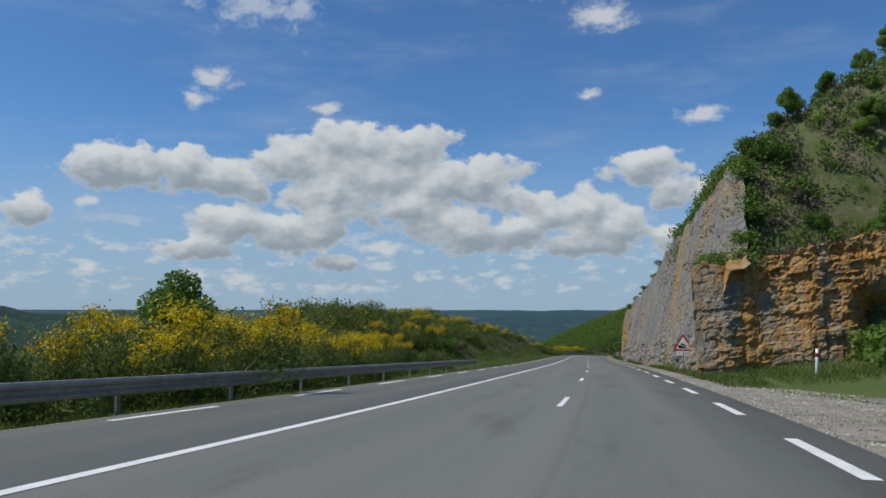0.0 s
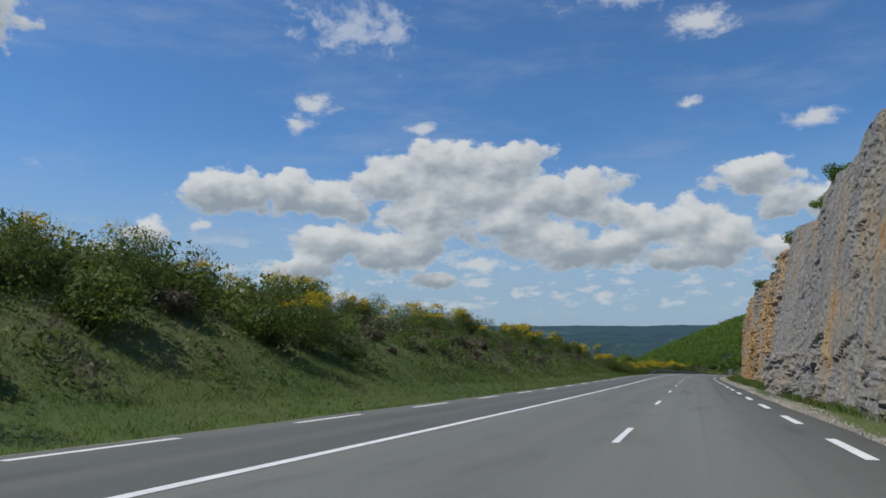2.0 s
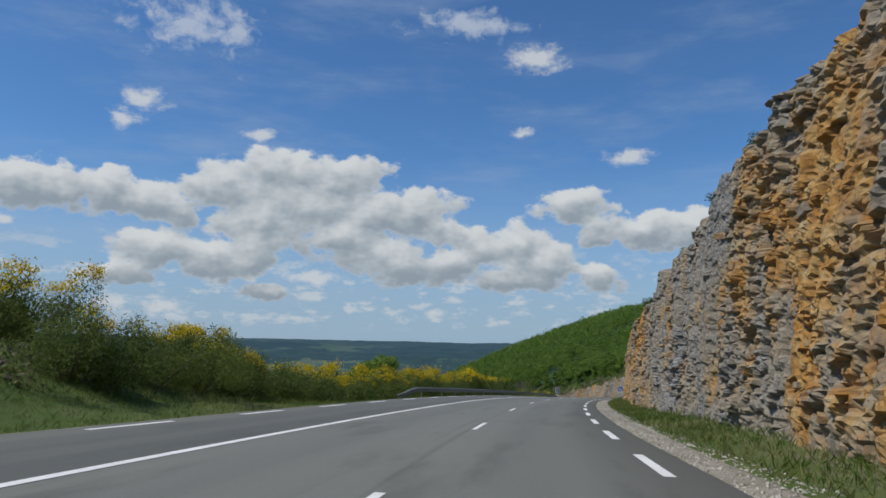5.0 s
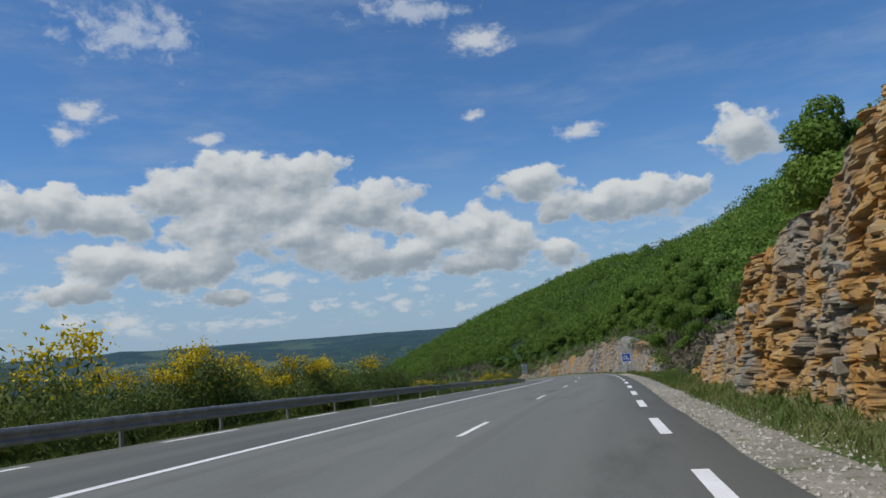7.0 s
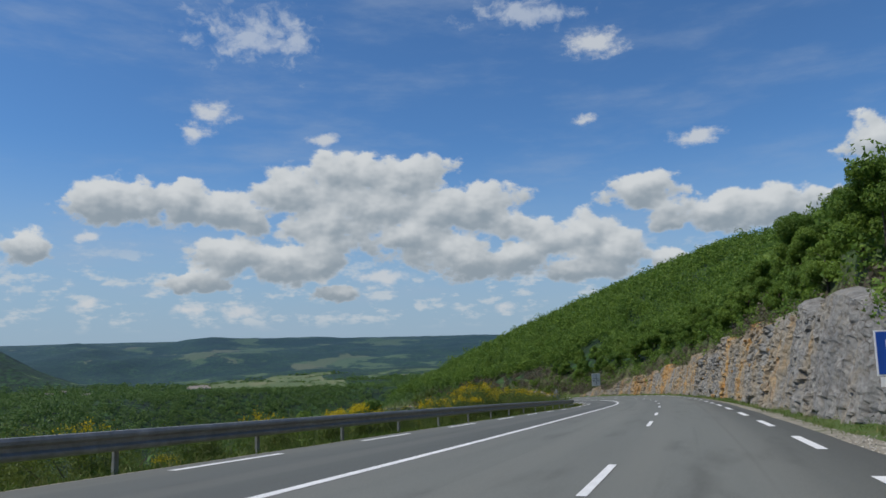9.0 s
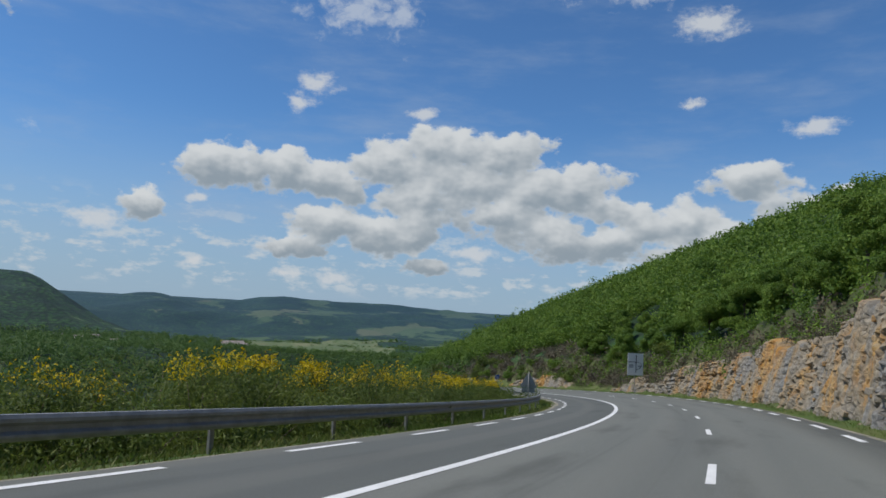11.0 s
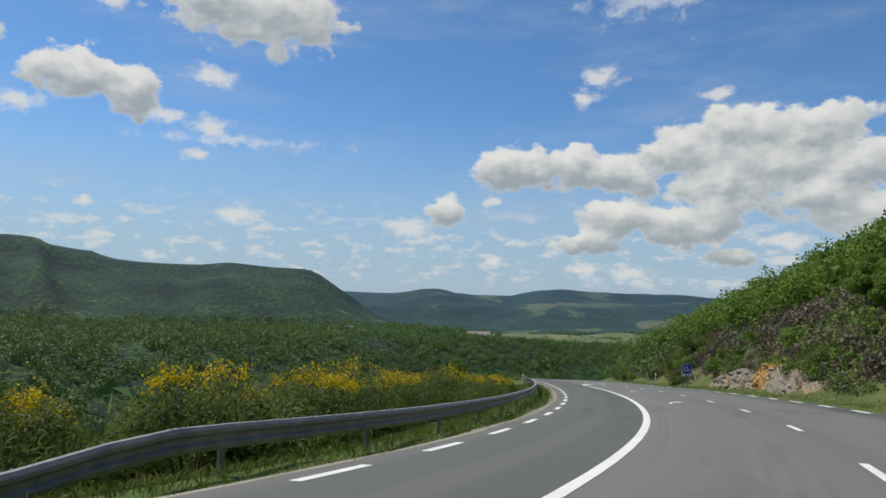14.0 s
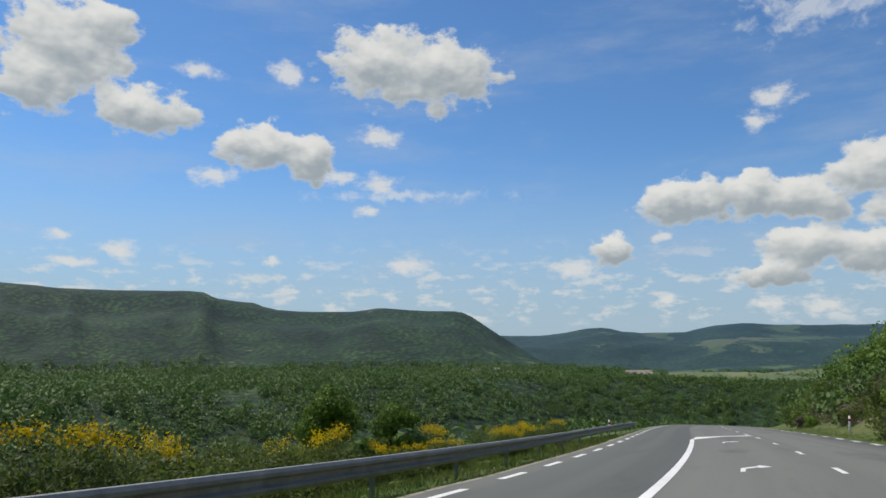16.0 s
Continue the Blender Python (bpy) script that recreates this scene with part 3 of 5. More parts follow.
def ground_height(x, y):
    x, y = np.atleast_1d(np.asarray(x, float)), np.atleast_1d(np.asarray(y, float))
    s, o = to_road(x, y)
    zr = np.interp(s, GS, RZ) + np.clip(o, -6, 9) * np.interp(s, GS, RB)
    # left: a verge, then either a grassy knoll or a fall towards the valley
    d = np.maximum(-o - 4.2, 0)
    knoll = smooth(s, 38, 66) * (1 - smooth(s, 150, 186))
    up = 3.1 * smooth(d, 0.3, 8.5) + 0.13 * np.maximum(d - 8, 0) - 0.30 * np.maximum(d - 22, 0)
    down = -0.22 * d - 0.16 * np.maximum(d - 5, 0)
    left = knoll * up + (1 - knoll) * down + (fbm(x * 0.22, y * 0.22) - 0.47) * 0.9 * smooth(d, 1.0, 6)
    # right: a verge, the cliff's foot, then the hillside
    f, c, ln = foot(s), crest(s), lean(s)
    q = s - 0.15 * (np.clip(o, 8, 24) - 8)
    c = np.where(s < 60, np.minimum(c, 5.4 + 1.25 * np.maximum(q - 36.4, 0)) * smooth(q, 35.7, 37.3), c)
    e = o - f
    hill = np.interp(s, HILL_S, HILL)
    cap = np.interp(s, CAP_S, CAP)
    rise = hill * np.minimum(np.maximum(e - ln, 0), cap) * (1 - 0.0035 * np.clip(e - ln, 0, cap))
    rise = rise * np.where(s < 60, smooth(s, 37, 46), 1.0)
    right = np.where(s < 62, np.clip((e - 0.5 * ln) / (0.6 * ln), 0, 1), np.clip((e - 2.2) / (ln + 0.6), 0, 1)) * np.maximum(c - 0.35, 0.0) + rise
    right = np.where(q < 35.7, 0.10 * np.maximum(o - 9, 0) + hill * np.maximum(o - 17, 0) * smooth(o, 15, 24) * smooth(s, -30, 25) * (1 - smooth(s, 26, 36)), right)
    right = right + (fbm(x * 0.2 + 9, y * 0.2) - 0.47) * 1.0 * smooth(e, 1.0, 5) + 0.10 * smooth(e, -0.9, 0.0) 
    near = zr + np.where(o < 0, left, right) - 0.14 + 0.09 * smooth(np.abs(o - 1.7), 5.6, 6.6)
    near = near - 0.26 * smooth(o, 6.8, 7.6) * (1 - smooth(o, 12.6, 14)) * smooth(s, -4, 3) * (1 - smooth(s, 21, 27))
    w = np.where(o < 0, smooth(-o, 26, 130), smooth(o, 90, 420))
    w = np.maximum(w, smooth(s, 555, 700))
    return near * (1 - w) + far_height(x, y) * w


def stretch(lo, hi, step, far_lo, far_hi, growth=1.09, cap=15.0):
    inner = list(np.arange(lo, hi + 1e-6, step))
    for sign, end in ((-1, far_lo), (1, far_hi)):
        v, st = (lo if sign < 0 else hi), step
        while (v > end) if sign < 0 else (v < end):
            st = min(st * growth, cap if abs(v) < 1400 else 130.0)
            v += sign * st
            inner.append(v)
    return np.array(sorted(inner))


def grid_mesh(name, verts, nu, nv):
    """A mesh from a grid of nu x nv places."""
    me = bpy.data.meshes.new(name)
    i = np.arange(nu - 1)[:, None] * nv + np.arange(nv - 1)[None, :]
    quads = np.stack([i, i + nv, i + nv + 1, i + 1], -1).reshape(-1, 4)
    me.from_pydata(verts.reshape(-1, 3).tolist(), [], quads.tolist())
    me.polygons.foreach_set("use_smooth", np.ones(len(quads), bool))
    return me


def set_attr(me, name, values):
    me.attributes.new(name, "FLOAT", "POINT").data.foreach_set("value", np.asarray(values, np.float32))


def set_uv(me, u, v):
    layer = me.uv_layers.new(name="UVMap")
    idx = np.empty(len(me.loops), np.int32)
    me.loops.foreach_get("vertex_index", idx)
    layer.data.foreach_set("uv", np.stack([u[idx], v[idx]], -1).ravel().astype(np.float32))


gx, gy = stretch(-75, 62, 1.6, -4700, 1500), stretch(-45, 470, 1.8, -420, 4700)
GX, GY = np.meshgrid(gx, gy, indexing="ij")
GZ = ground_height(GX.ravel(), GY.ravel())
GZ2 = GZ.reshape(GX.shape)


def lie(x, y):
    """The height of the ground sheet itself at places in the plan."""
    x, y = np.atleast_1d(np.asarray(x, float)), np.atleast_1d(np.asarray(y, float))
    i, j = np.clip(np.searchsorted(gx, x) - 1, 0, len(gx) - 2), np.clip(np.searchsorted(gy, y) - 1, 0, len(gy) - 2)
    u, v = np.clip((x - gx[i]) / (gx[i + 1] - gx[i]), 0, 1), np.clip((y - gy[j]) / (gy[j + 1] - gy[j]), 0, 1)
    return (GZ2[i, j] * (1 - u) + GZ2[i + 1, j] * u) * (1 - v) + (GZ2[i, j + 1] * (1 - u) + GZ2[i + 1, j + 1] * u) * v


gm = grid_mesh("ground", np.stack([GX.ravel(), GY.ravel(), GZ], -1), len(gx), len(gy))
_gd = np.hypot(GX.ravel() - MIDDLE[0], GY.ravel() - MIDDLE[1]) / FAR
_gs, _go = to_road(GX.ravel(), GY.ravel())
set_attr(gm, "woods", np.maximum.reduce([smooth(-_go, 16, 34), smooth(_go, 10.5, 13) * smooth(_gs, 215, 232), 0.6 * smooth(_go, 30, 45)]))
set_attr(gm, "heath", np.maximum.reduce([smooth(_go, 8.5, 9.5) * smooth(_gs, 34, 37) * (1 - smooth(_gs, 215, 232)), 0.9 * smooth(-_go, 8.5, 12.5) * smooth(_gs, 40, 60) * (1 - smooth(_gs, 165, 185)), smooth(_go, 8.2, 9.2) * smooth(_gs, 262, 270)]))
# drives the painted blue haze, and flattens the crown bumps far off
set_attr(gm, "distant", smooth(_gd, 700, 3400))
_gaz = np.degrees(np.arctan2(-(GX.ravel() - MIDDLE[0]), GY.ravel() - MIDDLE[1]))
set_attr(gm, "meadows", smooth(_gd, 1050, 1300) * smooth(_gaz, 5, 20) * (1 - smooth(_gaz, 46, 54)) )
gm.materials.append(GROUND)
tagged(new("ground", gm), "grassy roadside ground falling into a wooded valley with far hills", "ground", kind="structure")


# ---------------------------------------------------------------- road and markings
def strip(name, s, cols, mat, dz, label, category, z_each=None):
    """A ribbon along the road: cols are offsets (numbers or arrays over s)."""
    s = np.asarray(s, float)
    o = np.stack([np.broadcast_to(np.asarray(c, float), s.shape) for c in cols], 1)
    ss = np.repeat(s[:, None], o.shape[1], 1)
    v = on_road(ss.ravel(), o.ravel(), dz)
    if z_each is not None:
        v[:, 2] += np.tile(np.asarray(z_each, float), len(s))
    me = grid_mesh(name, v, len(s), o.shape[1])
    me.flip_normals()
    set_uv(me, o.ravel(), ss.ravel())
    me.materials.append(mat)
    return tagged(new(name, me), label, category, kind="structure")


RS = np.arange(-60, 556, 2.0)
_wob = (fbm(RS * 0.9, RS * 0 + 3, 3) - 0.45) * 0.35
lo, ro = np.interp(RS, LANE_S, LEFT) - 0.42 - _wob * 0.5, np.interp(RS, LANE_S, RIGHT) + np.interp(RS, (300, 345), (0.62, 0.22)) + _wob * np.interp(RS, (300, 345), (0.5, 0.35))
strip("road", RS, [lo - 0.05, lo, -1.5, 0, 1.7, 3.4, 5, ro, ro + 0.06], ASPHALT, 0.0, "worn grey three-lane asphalt road running downhill", "road", [-0.14, 0, 0, 0, 0, 0, 0, 0, -0.14])
_w2 = (fbm(RS * 0.35 + 50, RS * 0 + 7, 4) - 0.45)
vw = np.interp(RS, (-60, -10, 4, 14, 23, 36, 60, 200, 260, 300, 330, 560), (1.1, 2.0, 5.6, 5.4, 2.4, 1.0, 0.7, 1.2, 1.2, 0.6, 0.35, 0.3))
strip("gravel_shoulder", RS, [ro - 0.05, ro + 0.35 * vw, ro + 0.7 * vw, ro + vw + _w2 * 0.9], GRAVEL, 0.0, "sandy gravel shoulder with tufts of grass", "verge", [-0.03, -0.02, -0.035, -0.12])
TS = np.arange(13.6, 19.6, 0.5)
strip("side_track", TS, [10.4, 12, 14, 17, 24], ASPHALT, 0.0, "short asphalt side track leaving the lay-by", "road", [-0.04, 0.06, 0.40, 0.86, 1.62])
strip("dirt_edge", RS, [lo - 0.42 - _w2 * 0.5, lo - 0.2, lo + 0.03], GRAVEL, 0.0, "narrow strip of dirt along the asphalt edge", "verge", [-0.10, -0.02, -0.03])

PERIOD_S, PERIOD_K = (0, 285, 303, 318, 328, 338, 346, 354, 560), (1.0, 1.0, 1.2, 1.36, 1.52, 1.75, 1.84, 1.86, 1.86)


def dash_starts(first, anchor, period):
    """Dashes of the fixed pitch along the upper stretch, and from an anchor both ways round the lower bends."""
    out = [first + period * n for n in range(-6, 60) if first + period * n < 286]
    down, a = [], anchor
    while a < 470:
        down.append(a)
        a += period / 1.86
    a = anchor
    while True:
        a -= period / np.interp(a, PERIOD_S, PERIOD_K)
        if a < out[-1] + 0.6 * period:
            break
        down.append(a)
    return sorted(out + down)


def bar(name, s_a, s_b, offs, width, parent=None, n=4):
    s = np.linspace(s_a, s_b, n)
    o = np.interp(s, LANE_S, offs) if offs is not None else np.zeros(n)
    v = np.stack([on_road(s, o - width / 2, 0.006), on_road(s, o + width / 2, 0.006)], 1)
    me = grid_mesh(name, v, n, 2)
    me.flip_normals()
    me.materials.append(LINE)
    ob = new(name, me)
    ob.parent = parent
    return ob


def dashed_line(name, first, anchor, period, offs, width, label):
    top = new(name)
    tagged(top, label, "road marking", kind="structure")
    for a in dash_starts(first, anchor, period):
        bar("dash", a, a + 3.0 / np.interp(a, PERIOD_S, PERIOD_K), offs, width, top)


dashed_line("edge_line_left", 9.10 - 6.5 * 9, 364.33, 6.5, LEFT, 0.16, "broken white edge line along the oncoming lane")
dashed_line("edge_line_right", 6.74 - 6.5 * 9, 366.9, 6.5, RIGHT, 0.17, "broken white edge line beside the gravel shoulder")
dashed_line("lane_line", 14.157 - 13 * 5, 367.0, 13.0, MID, 0.115, "broken white line between two downhill lanes")
tagged(bar("axis_line", -60, 421, None, 0.17, None, 300), "continuous white axis line, scuffed by tyres", "road marking", kind="structure")


# ---------------------------------------------------------------- cliffs
def blocks(u, v, seed):
    """Broken rock: a stand-out and a tilt for each cell of an uneven mosaic, and the joint between cells."""
    u = u + (fbm(u * 0.7 + seed, v * 0.7, 3) - 0.45) * 0.9
    v = v + (fbm(u * 0.5, v * 0.9 + seed, 3) - 0.45) * 0.8
    iu, iv = np.floor(u).astype(int), np.floor(v).astype(int)
    best, second, out = np.full(u.shape, 9.0), np.full(u.shape, 9.0), np.zeros(u.shape)
    for a in (-1, 0, 1):
        for c in (-1, 0, 1):
            x, y = iu + a, iv + c
            r = [_grid[(x * 7 + 31 * n + seed * 3) % 256, (y * 5 + 53 * n + seed) % 256] for n in range(5)]
            dx, dy = u - (x + 0.15 + 0.7 * r[0]), v - (y + 0.15 + 0.7 * r[1])
            d = np.maximum(np.abs(dx), np.abs(dy)) + 0.25 * np.hypot(dx, dy)
            z = r[2] - 0.5 + (r[3] - 0.5) * 0.22 * dx + (r[4] - 0.6) * 0.28 * dy
            near = d < best
            second = np.where(near, best, np.minimum(second, d))
            out = np.where(near, z, out)
            best = np.where(near, d, best)
    return out, 1 - smooth(second - best, 0.02, 0.16)


def face_offset(u, z, seed, rough):
    """How far the face stands out at u along it and z up it, and how deep the joints are there."""
    big, j1 = blocks(u / 0.62, z / 0.44, seed)
    mid, j2 = blocks(u / 0.27 + 9, z / 0.16, seed + 5)
    broad = (fbm(u * 0.13 + seed, z * 0.06, 4) - 0.47) * 1.7 + (fbm(u * 0.42 + 3, z * 0.05 + seed, 3) - 0.45) * 1.5 + (fbm(u * 1.1, z * 0.13 + seed, 3) - 0.45) * 0.8
    broad = 0.55 * np.tanh(broad / 0.55)
    crisp = np.clip((fbm(u * 0.35 + 20, z * 0.3 + seed, 3) - 0.20) * 3.4, 0.4, 1.4)
    over = (big * 0.33 + mid * 0.20 - j1 * 0.11 - j2 * 0.05) * rough * crisp + broad * (0.25 + 0.75 * rough)
    return over, np.maximum(j1 * 0.8, j2 * 0.4)


def cliff(name, s_a, s_b, cell, seed, label, tint):
    S = np.arange(s_a, s_b + cell, cell)
    n = int(crest(np.linspace(s_a, s_b, 50)).max() / cell) + 3
    T = np.linspace(0, 1, n)
    SS, TT = np.meshgrid(S, T, indexing="ij")
    f, c, ln = foot(SS), crest(SS), lean(SS)
    fade = 1 - smooth(SS, s_b - 4, s_b)
    if s_a > 100:
        fade = np.minimum(fade, smooth(SS, s_a, s_a + 3))
    c = c * (0.25 + 0.75 * fade) + (fbm(SS * 0.45, SS * 0 + seed, 3) - 0.45) * (1.1 if s_a < 100 else 1.9)
    Z = TT * np.maximum(c, 0.4) - 0.35
    low_edge = 1.9 + (fbm(SS * 0.3, SS * 0 + 8, 3) - 0.45) * 2.0
    rough = np.interp(SS, (30, 40, 90, 100, 560), (0.9, 0.32, 0.32, 1.0, 1.0)) * np.where((SS < 94) & (SS > 37) & (Z < low_edge), 3.4, 1.0)
    over, joint = face_offset(SS, Z + 0.03 * SS, seed, rough)
    over = over * smooth(TT, -0.1, 0.12) * (0.3 + 0.7 * fade)
    O = np.maximum(f + ln * TT ** 1.15 - over * 0.75, f - 1.0)
    # roll the top back into the hillside
    O[:, -3] += 0.15
    O[:, -2] += 0.6
    O[:, -1] += 0.9 + 1.7 * smooth(S, 46, 62)
    Z[:, -1] += 0.2 - 1.1 * smooth(S, 240, 256)
    v = on_road(SS.ravel(), O.ravel())
    v[:, 2] = np.interp(SS.ravel(), GS, RZ) + Z.ravel()
    me = grid_mesh(name, v, len(S), n)
    me.flip_normals()
    me.polygons.foreach_set("use_smooth", np.zeros(len(me.polygons), bool))
    set_uv(me, SS.ravel(), Z.ravel())
    set_attr(me, "ochre", np.interp(SS.ravel(), *tint))
    set_attr(me, "joint", joint.ravel())
    me.materials.append(ROCK)
    ob = tagged(new(name, me), label, "cliff", kind="structure")
    return ob, SS, O, Z


upper = cliff("cliff_1", 34.9, 236, 0.10, 3, "layered grey and ochre limestone road cutting", ((33, 36, 41, 50, 84, 92, 98, 104, 112, 130, 138, 155, 163, 176, 186, 205, 235), (0.35, 0.32, 0.26, 0.10, -0.05, 0.15, 0.40, 0.35, 0.55, 0.50, 0.72, 0.55, 0.15, 0.25, 0.65, 0.85, 0.6)))
lower = cliff("cliff_2", 252, 384, 0.11, 11, "low broken ochre limestone bank round the bend", ((250, 262, 285, 300, 325, 345, 384), (0.45, 0.10, 0.0, 0.40, 0.05, 0.45, 0.40)))
cliff("cliff_3", 391, 414, 0.13, 19, "pale rock outcrop in a scrubby bank", ((390, 397, 414), (0.25, 0.4, 0.6)))


def end_face():
    """The face of the cutting that looks up the road, with an undercut orange recess."""
    O, T = np.arange(8.5, 22, 0.09), np.linspace(0, 1, 74)
    OO, TT = np.meshgrid(O, T, indexing="ij")
    top = np.interp(OO, (7.9, 8.4, 9.2, 10.2, 14, 18, 20, 22), (4.6, 5.6, 6.1, 6.0, 6.3, 6.5, 6.0, 4.0)) + (fbm(OO * 0.7, OO * 0 + 2, 3) - 0.45) * 1.2
    Z = TT * top - 0.4
    over, joint = face_offset(OO + 50, Z, 4, 1.0)
    over = np.clip(over, -0.5, 0.6)
    beds = np.floor(Z * 2.3 + (fbm(OO * 0.3, Z * 0.2, 3) - 0.45) * 2.2)
    over = over * smooth(OO, 8.3, 9.6)
    over = over + (_grid[(beds * 13).astype(int) % 256, (OO * 0.35).astype(int) % 256] - 0.5) * 0.26
    S_back = np.zeros_like(OO)
    S_back[:, -1] = 3.2
    recess = smooth(OO, 15.5, 17.5) * (1 - smooth(Z, 2.2, 4.0)) * 2.2
    S = 33.9 + 0.15 * (OO - 8) + TT ** 1.2 * 1.4 - over * 0.7 + recess + S_back
    base = 0.10 * np.maximum(OO - 9, 0)
    v = on_road(S.ravel(), OO.ravel())
    v[:, 2] = np.interp(S.ravel(), GS, RZ) + Z.ravel() + base.ravel()
    me = grid_mesh("cliff_end", v, len(O), len(T))
    me.polygons.foreach_set("use_smooth", np.zeros(len(me.polygons), bool))
    set_uv(me, OO.ravel() + 300, Z.ravel())
    set_attr(me, "ochre", np.interp(OO.ravel(), (8, 9.5, 12, 14, 16, 22), (0.45, 0.45, 0.45, 0.62, 1.1, 1.2)))
    set_attr(me, "joint", joint.ravel())
    me.materials.append(ROCK)
    tagged(new("cliff_end", me), "yellow bedded limestone face with an orange hollow", "cliff", kind="structure")


end_face()
# ---------------------------------------------------------------- small builders
def part(name, data, material, parent, label=""):
    """One mesh (a bmesh or a mesh) as a part under a thing."""
    if isinstance(data, bmesh.types.BMesh):
        me = bpy.data.meshes.new(name)
        data.to_mesh(me)
        data.free()
    else:
        me = data
    if not me.materials:
        me.materials.append(material)
    ob = new(name, me)
    ob.parent = parent
    return tagged(ob, label) if label else ob


def box(bm, size, at=(0, 0, 0), bevel=0.0):
    r = bmesh.ops.create_cube(bm, size=1.0)
    bmesh.ops.scale(bm, vec=size, verts=r["verts"])
    bmesh.ops.translate(bm, vec=at, verts=r["verts"])
    if bevel:
        es = list({e for v in r["verts"] for e in v.link_edges})
        bmesh.ops.bevel(bm, geom=es, offset=bevel, segments=2, affect="EDGES")
    return r["verts"]


def tube(bm, pts, radii, n=7):
    """A tapered tube through places."""
    rings = []
    pts = [Vector(p) for p in pts]
    for i, p in enumerate(pts):
        d = (pts[min(i + 1, len(pts) - 1)] - pts[max(i - 1, 0)]).normalized()
        u = d.orthogonal().normalized()
        w = d.cross(u)
        rings.append([bm.verts.new(p + (u * math.cos(6.2832 * k / n) + w * math.sin(6.2832 * k / n)) * radii[i]) for k in range(n)])
    for a, b in zip(rings, rings[1:]):
        for k in range(n):
            bm.faces.new((a[k], a[(k + 1) % n], b[(k + 1) % n], b[k])).smooth = True
    bm.faces.new(rings[0][::-1])
    bm.faces.new(rings[-1])


def prism(bm, outline, y0, y1):
    """A flat plate: an outline of (x, z), from y0 to y1."""
    a = [bm.verts.new((x, y0, z)) for x, z in outline]
    b = [bm.verts.new((x, y1, z)) for x, z in outline]
    bm.faces.new(a)
    bm.faces.new(b[::-1])
    for i in range(len(a)):
        j = (i + 1) % len(a)
        bm.faces.new((a[j], a[i], b[i], b[j]))


def leaves(name, centres, sizes, mat, rng, slim=0.6, lift=0.0, out=None):
    """Many small pointed leaves in one mesh. lift: how far they stand upright; out: the crown's outward directions."""
    n = len(centres)
    d = rng.normal(size=(n, 3))
    d[:, 2] = d[:, 2] * (1 - lift) + lift * 3.2
    d /= np.linalg.norm(d, axis=1)[:, None]
    side = rng.normal(size=(n, 3))
    if out is not None:
        side = out + side * 0.62
        d = d - side * (d * side).sum(1)[:, None] / ((side * side).sum(1)[:, None] + 1e-9)
        d /= np.linalg.norm(d, axis=1)[:, None] + 1e-9
    u = np.cross(d, side)
    u /= np.linalg.norm(u, axis=1)[:, None] + 1e-9
    s = np.asarray(sizes)[:, None]
    q = np.stack([centres - d * s, centres + u * s * slim * 1.5, centres + d * s - u * s * slim * 0.5], 1)
    me = bpy.data.meshes.new(name)
    me.vertices.add(3 * n)
    me.vertices.foreach_set("co", q.ravel().astype(np.float32))
    me.loops.add(3 * n)
    me.loops.foreach_set("vertex_index", np.arange(3 * n, dtype=np.int32))
    me.polygons.add(n)
    me.polygons.foreach_set("loop_start", np.arange(0, 3 * n, 3, dtype=np.int32))
    me.update(calc_edges=True)
    me.materials.append(mat)
    return me


def shell(lobes, n, rng, inner=0.55):
    """Places near the skins of some overlapping lobes (x, y, z, rx, ry, rz)."""
    L = np.array(lobes, float)
    w = (L[:, 3] * L[:, 4] * L[:, 5]) ** 0.67
    k = rng.choice(len(L), n, p=w / w.sum())
    d = rng.normal(size=(n, 3))
    d /= np.linalg.norm(d, axis=1)[:, None]
    r = inner + (1.06 - inner) * rng.random(n) ** 0.6
    return L[k, :3] + d * L[k, 3:] * r[:, None], d


# ---------------------------------------------------------------- plants
def oak(seed, height, n, leaf, mat=None, label="young green downy oak with an open uneven crown", bare=0.28):
    rng = np.random.default_rng(seed)
    top = new("oak_tree")
    tagged(top, label, "tree")
    bm = bmesh.new()
    bend = rng.normal(0, 0.05, 2) * height
    ctrl = [(0, 0, -0.5), (bend[0] * 0.3, bend[1] * 0.3, height * 0.3), (bend[0], bend[1], height * 0.85)]
    tube(bm, ctrl, [height * 0.024, height * 0.017, height * 0.004])
    lobes = []
    for i in range(12):
        a, z = i * 2.4 + rng.uniform(-0.4, 0.4), height * rng.uniform(bare + 0.05, 0.86)
        r = height * rng.uniform(0.16, 0.36) * (1.1 - 0.6 * z / height)
        tip = (math.cos(a) * r + bend[0] * z / height, math.sin(a) * r + bend[1] * z / height, z + height * 0.06)
        tube(bm, [(bend[0] * z / height * 0.6, bend[1] * z / height * 0.6, z - height * 0.12), (tip[0] * 0.5, tip[1] * 0.5, z - height * 0.02), tip], [height * 0.010, height * 0.007, height * 0.002], 5)
        q = height * rng.uniform(0.10, 0.17)
        lobes.append((*tip, q * 1.15, q * 1.15, q * 0.9))
    lobes.append((bend[0], bend[1], height * 0.88, height * 0.12, height * 0.12, height * 0.11))
    part("trunk", bm, BARK, top)
    c, out = shell(lobes, n, rng, 0.45)
    tagged(part("crown", leaves("crown", c, leaf * rng.uniform(0.6, 1.3, n), mat or OAK, rng, 0.62, 0.0, out), None, top), kind="stuff")
    return top


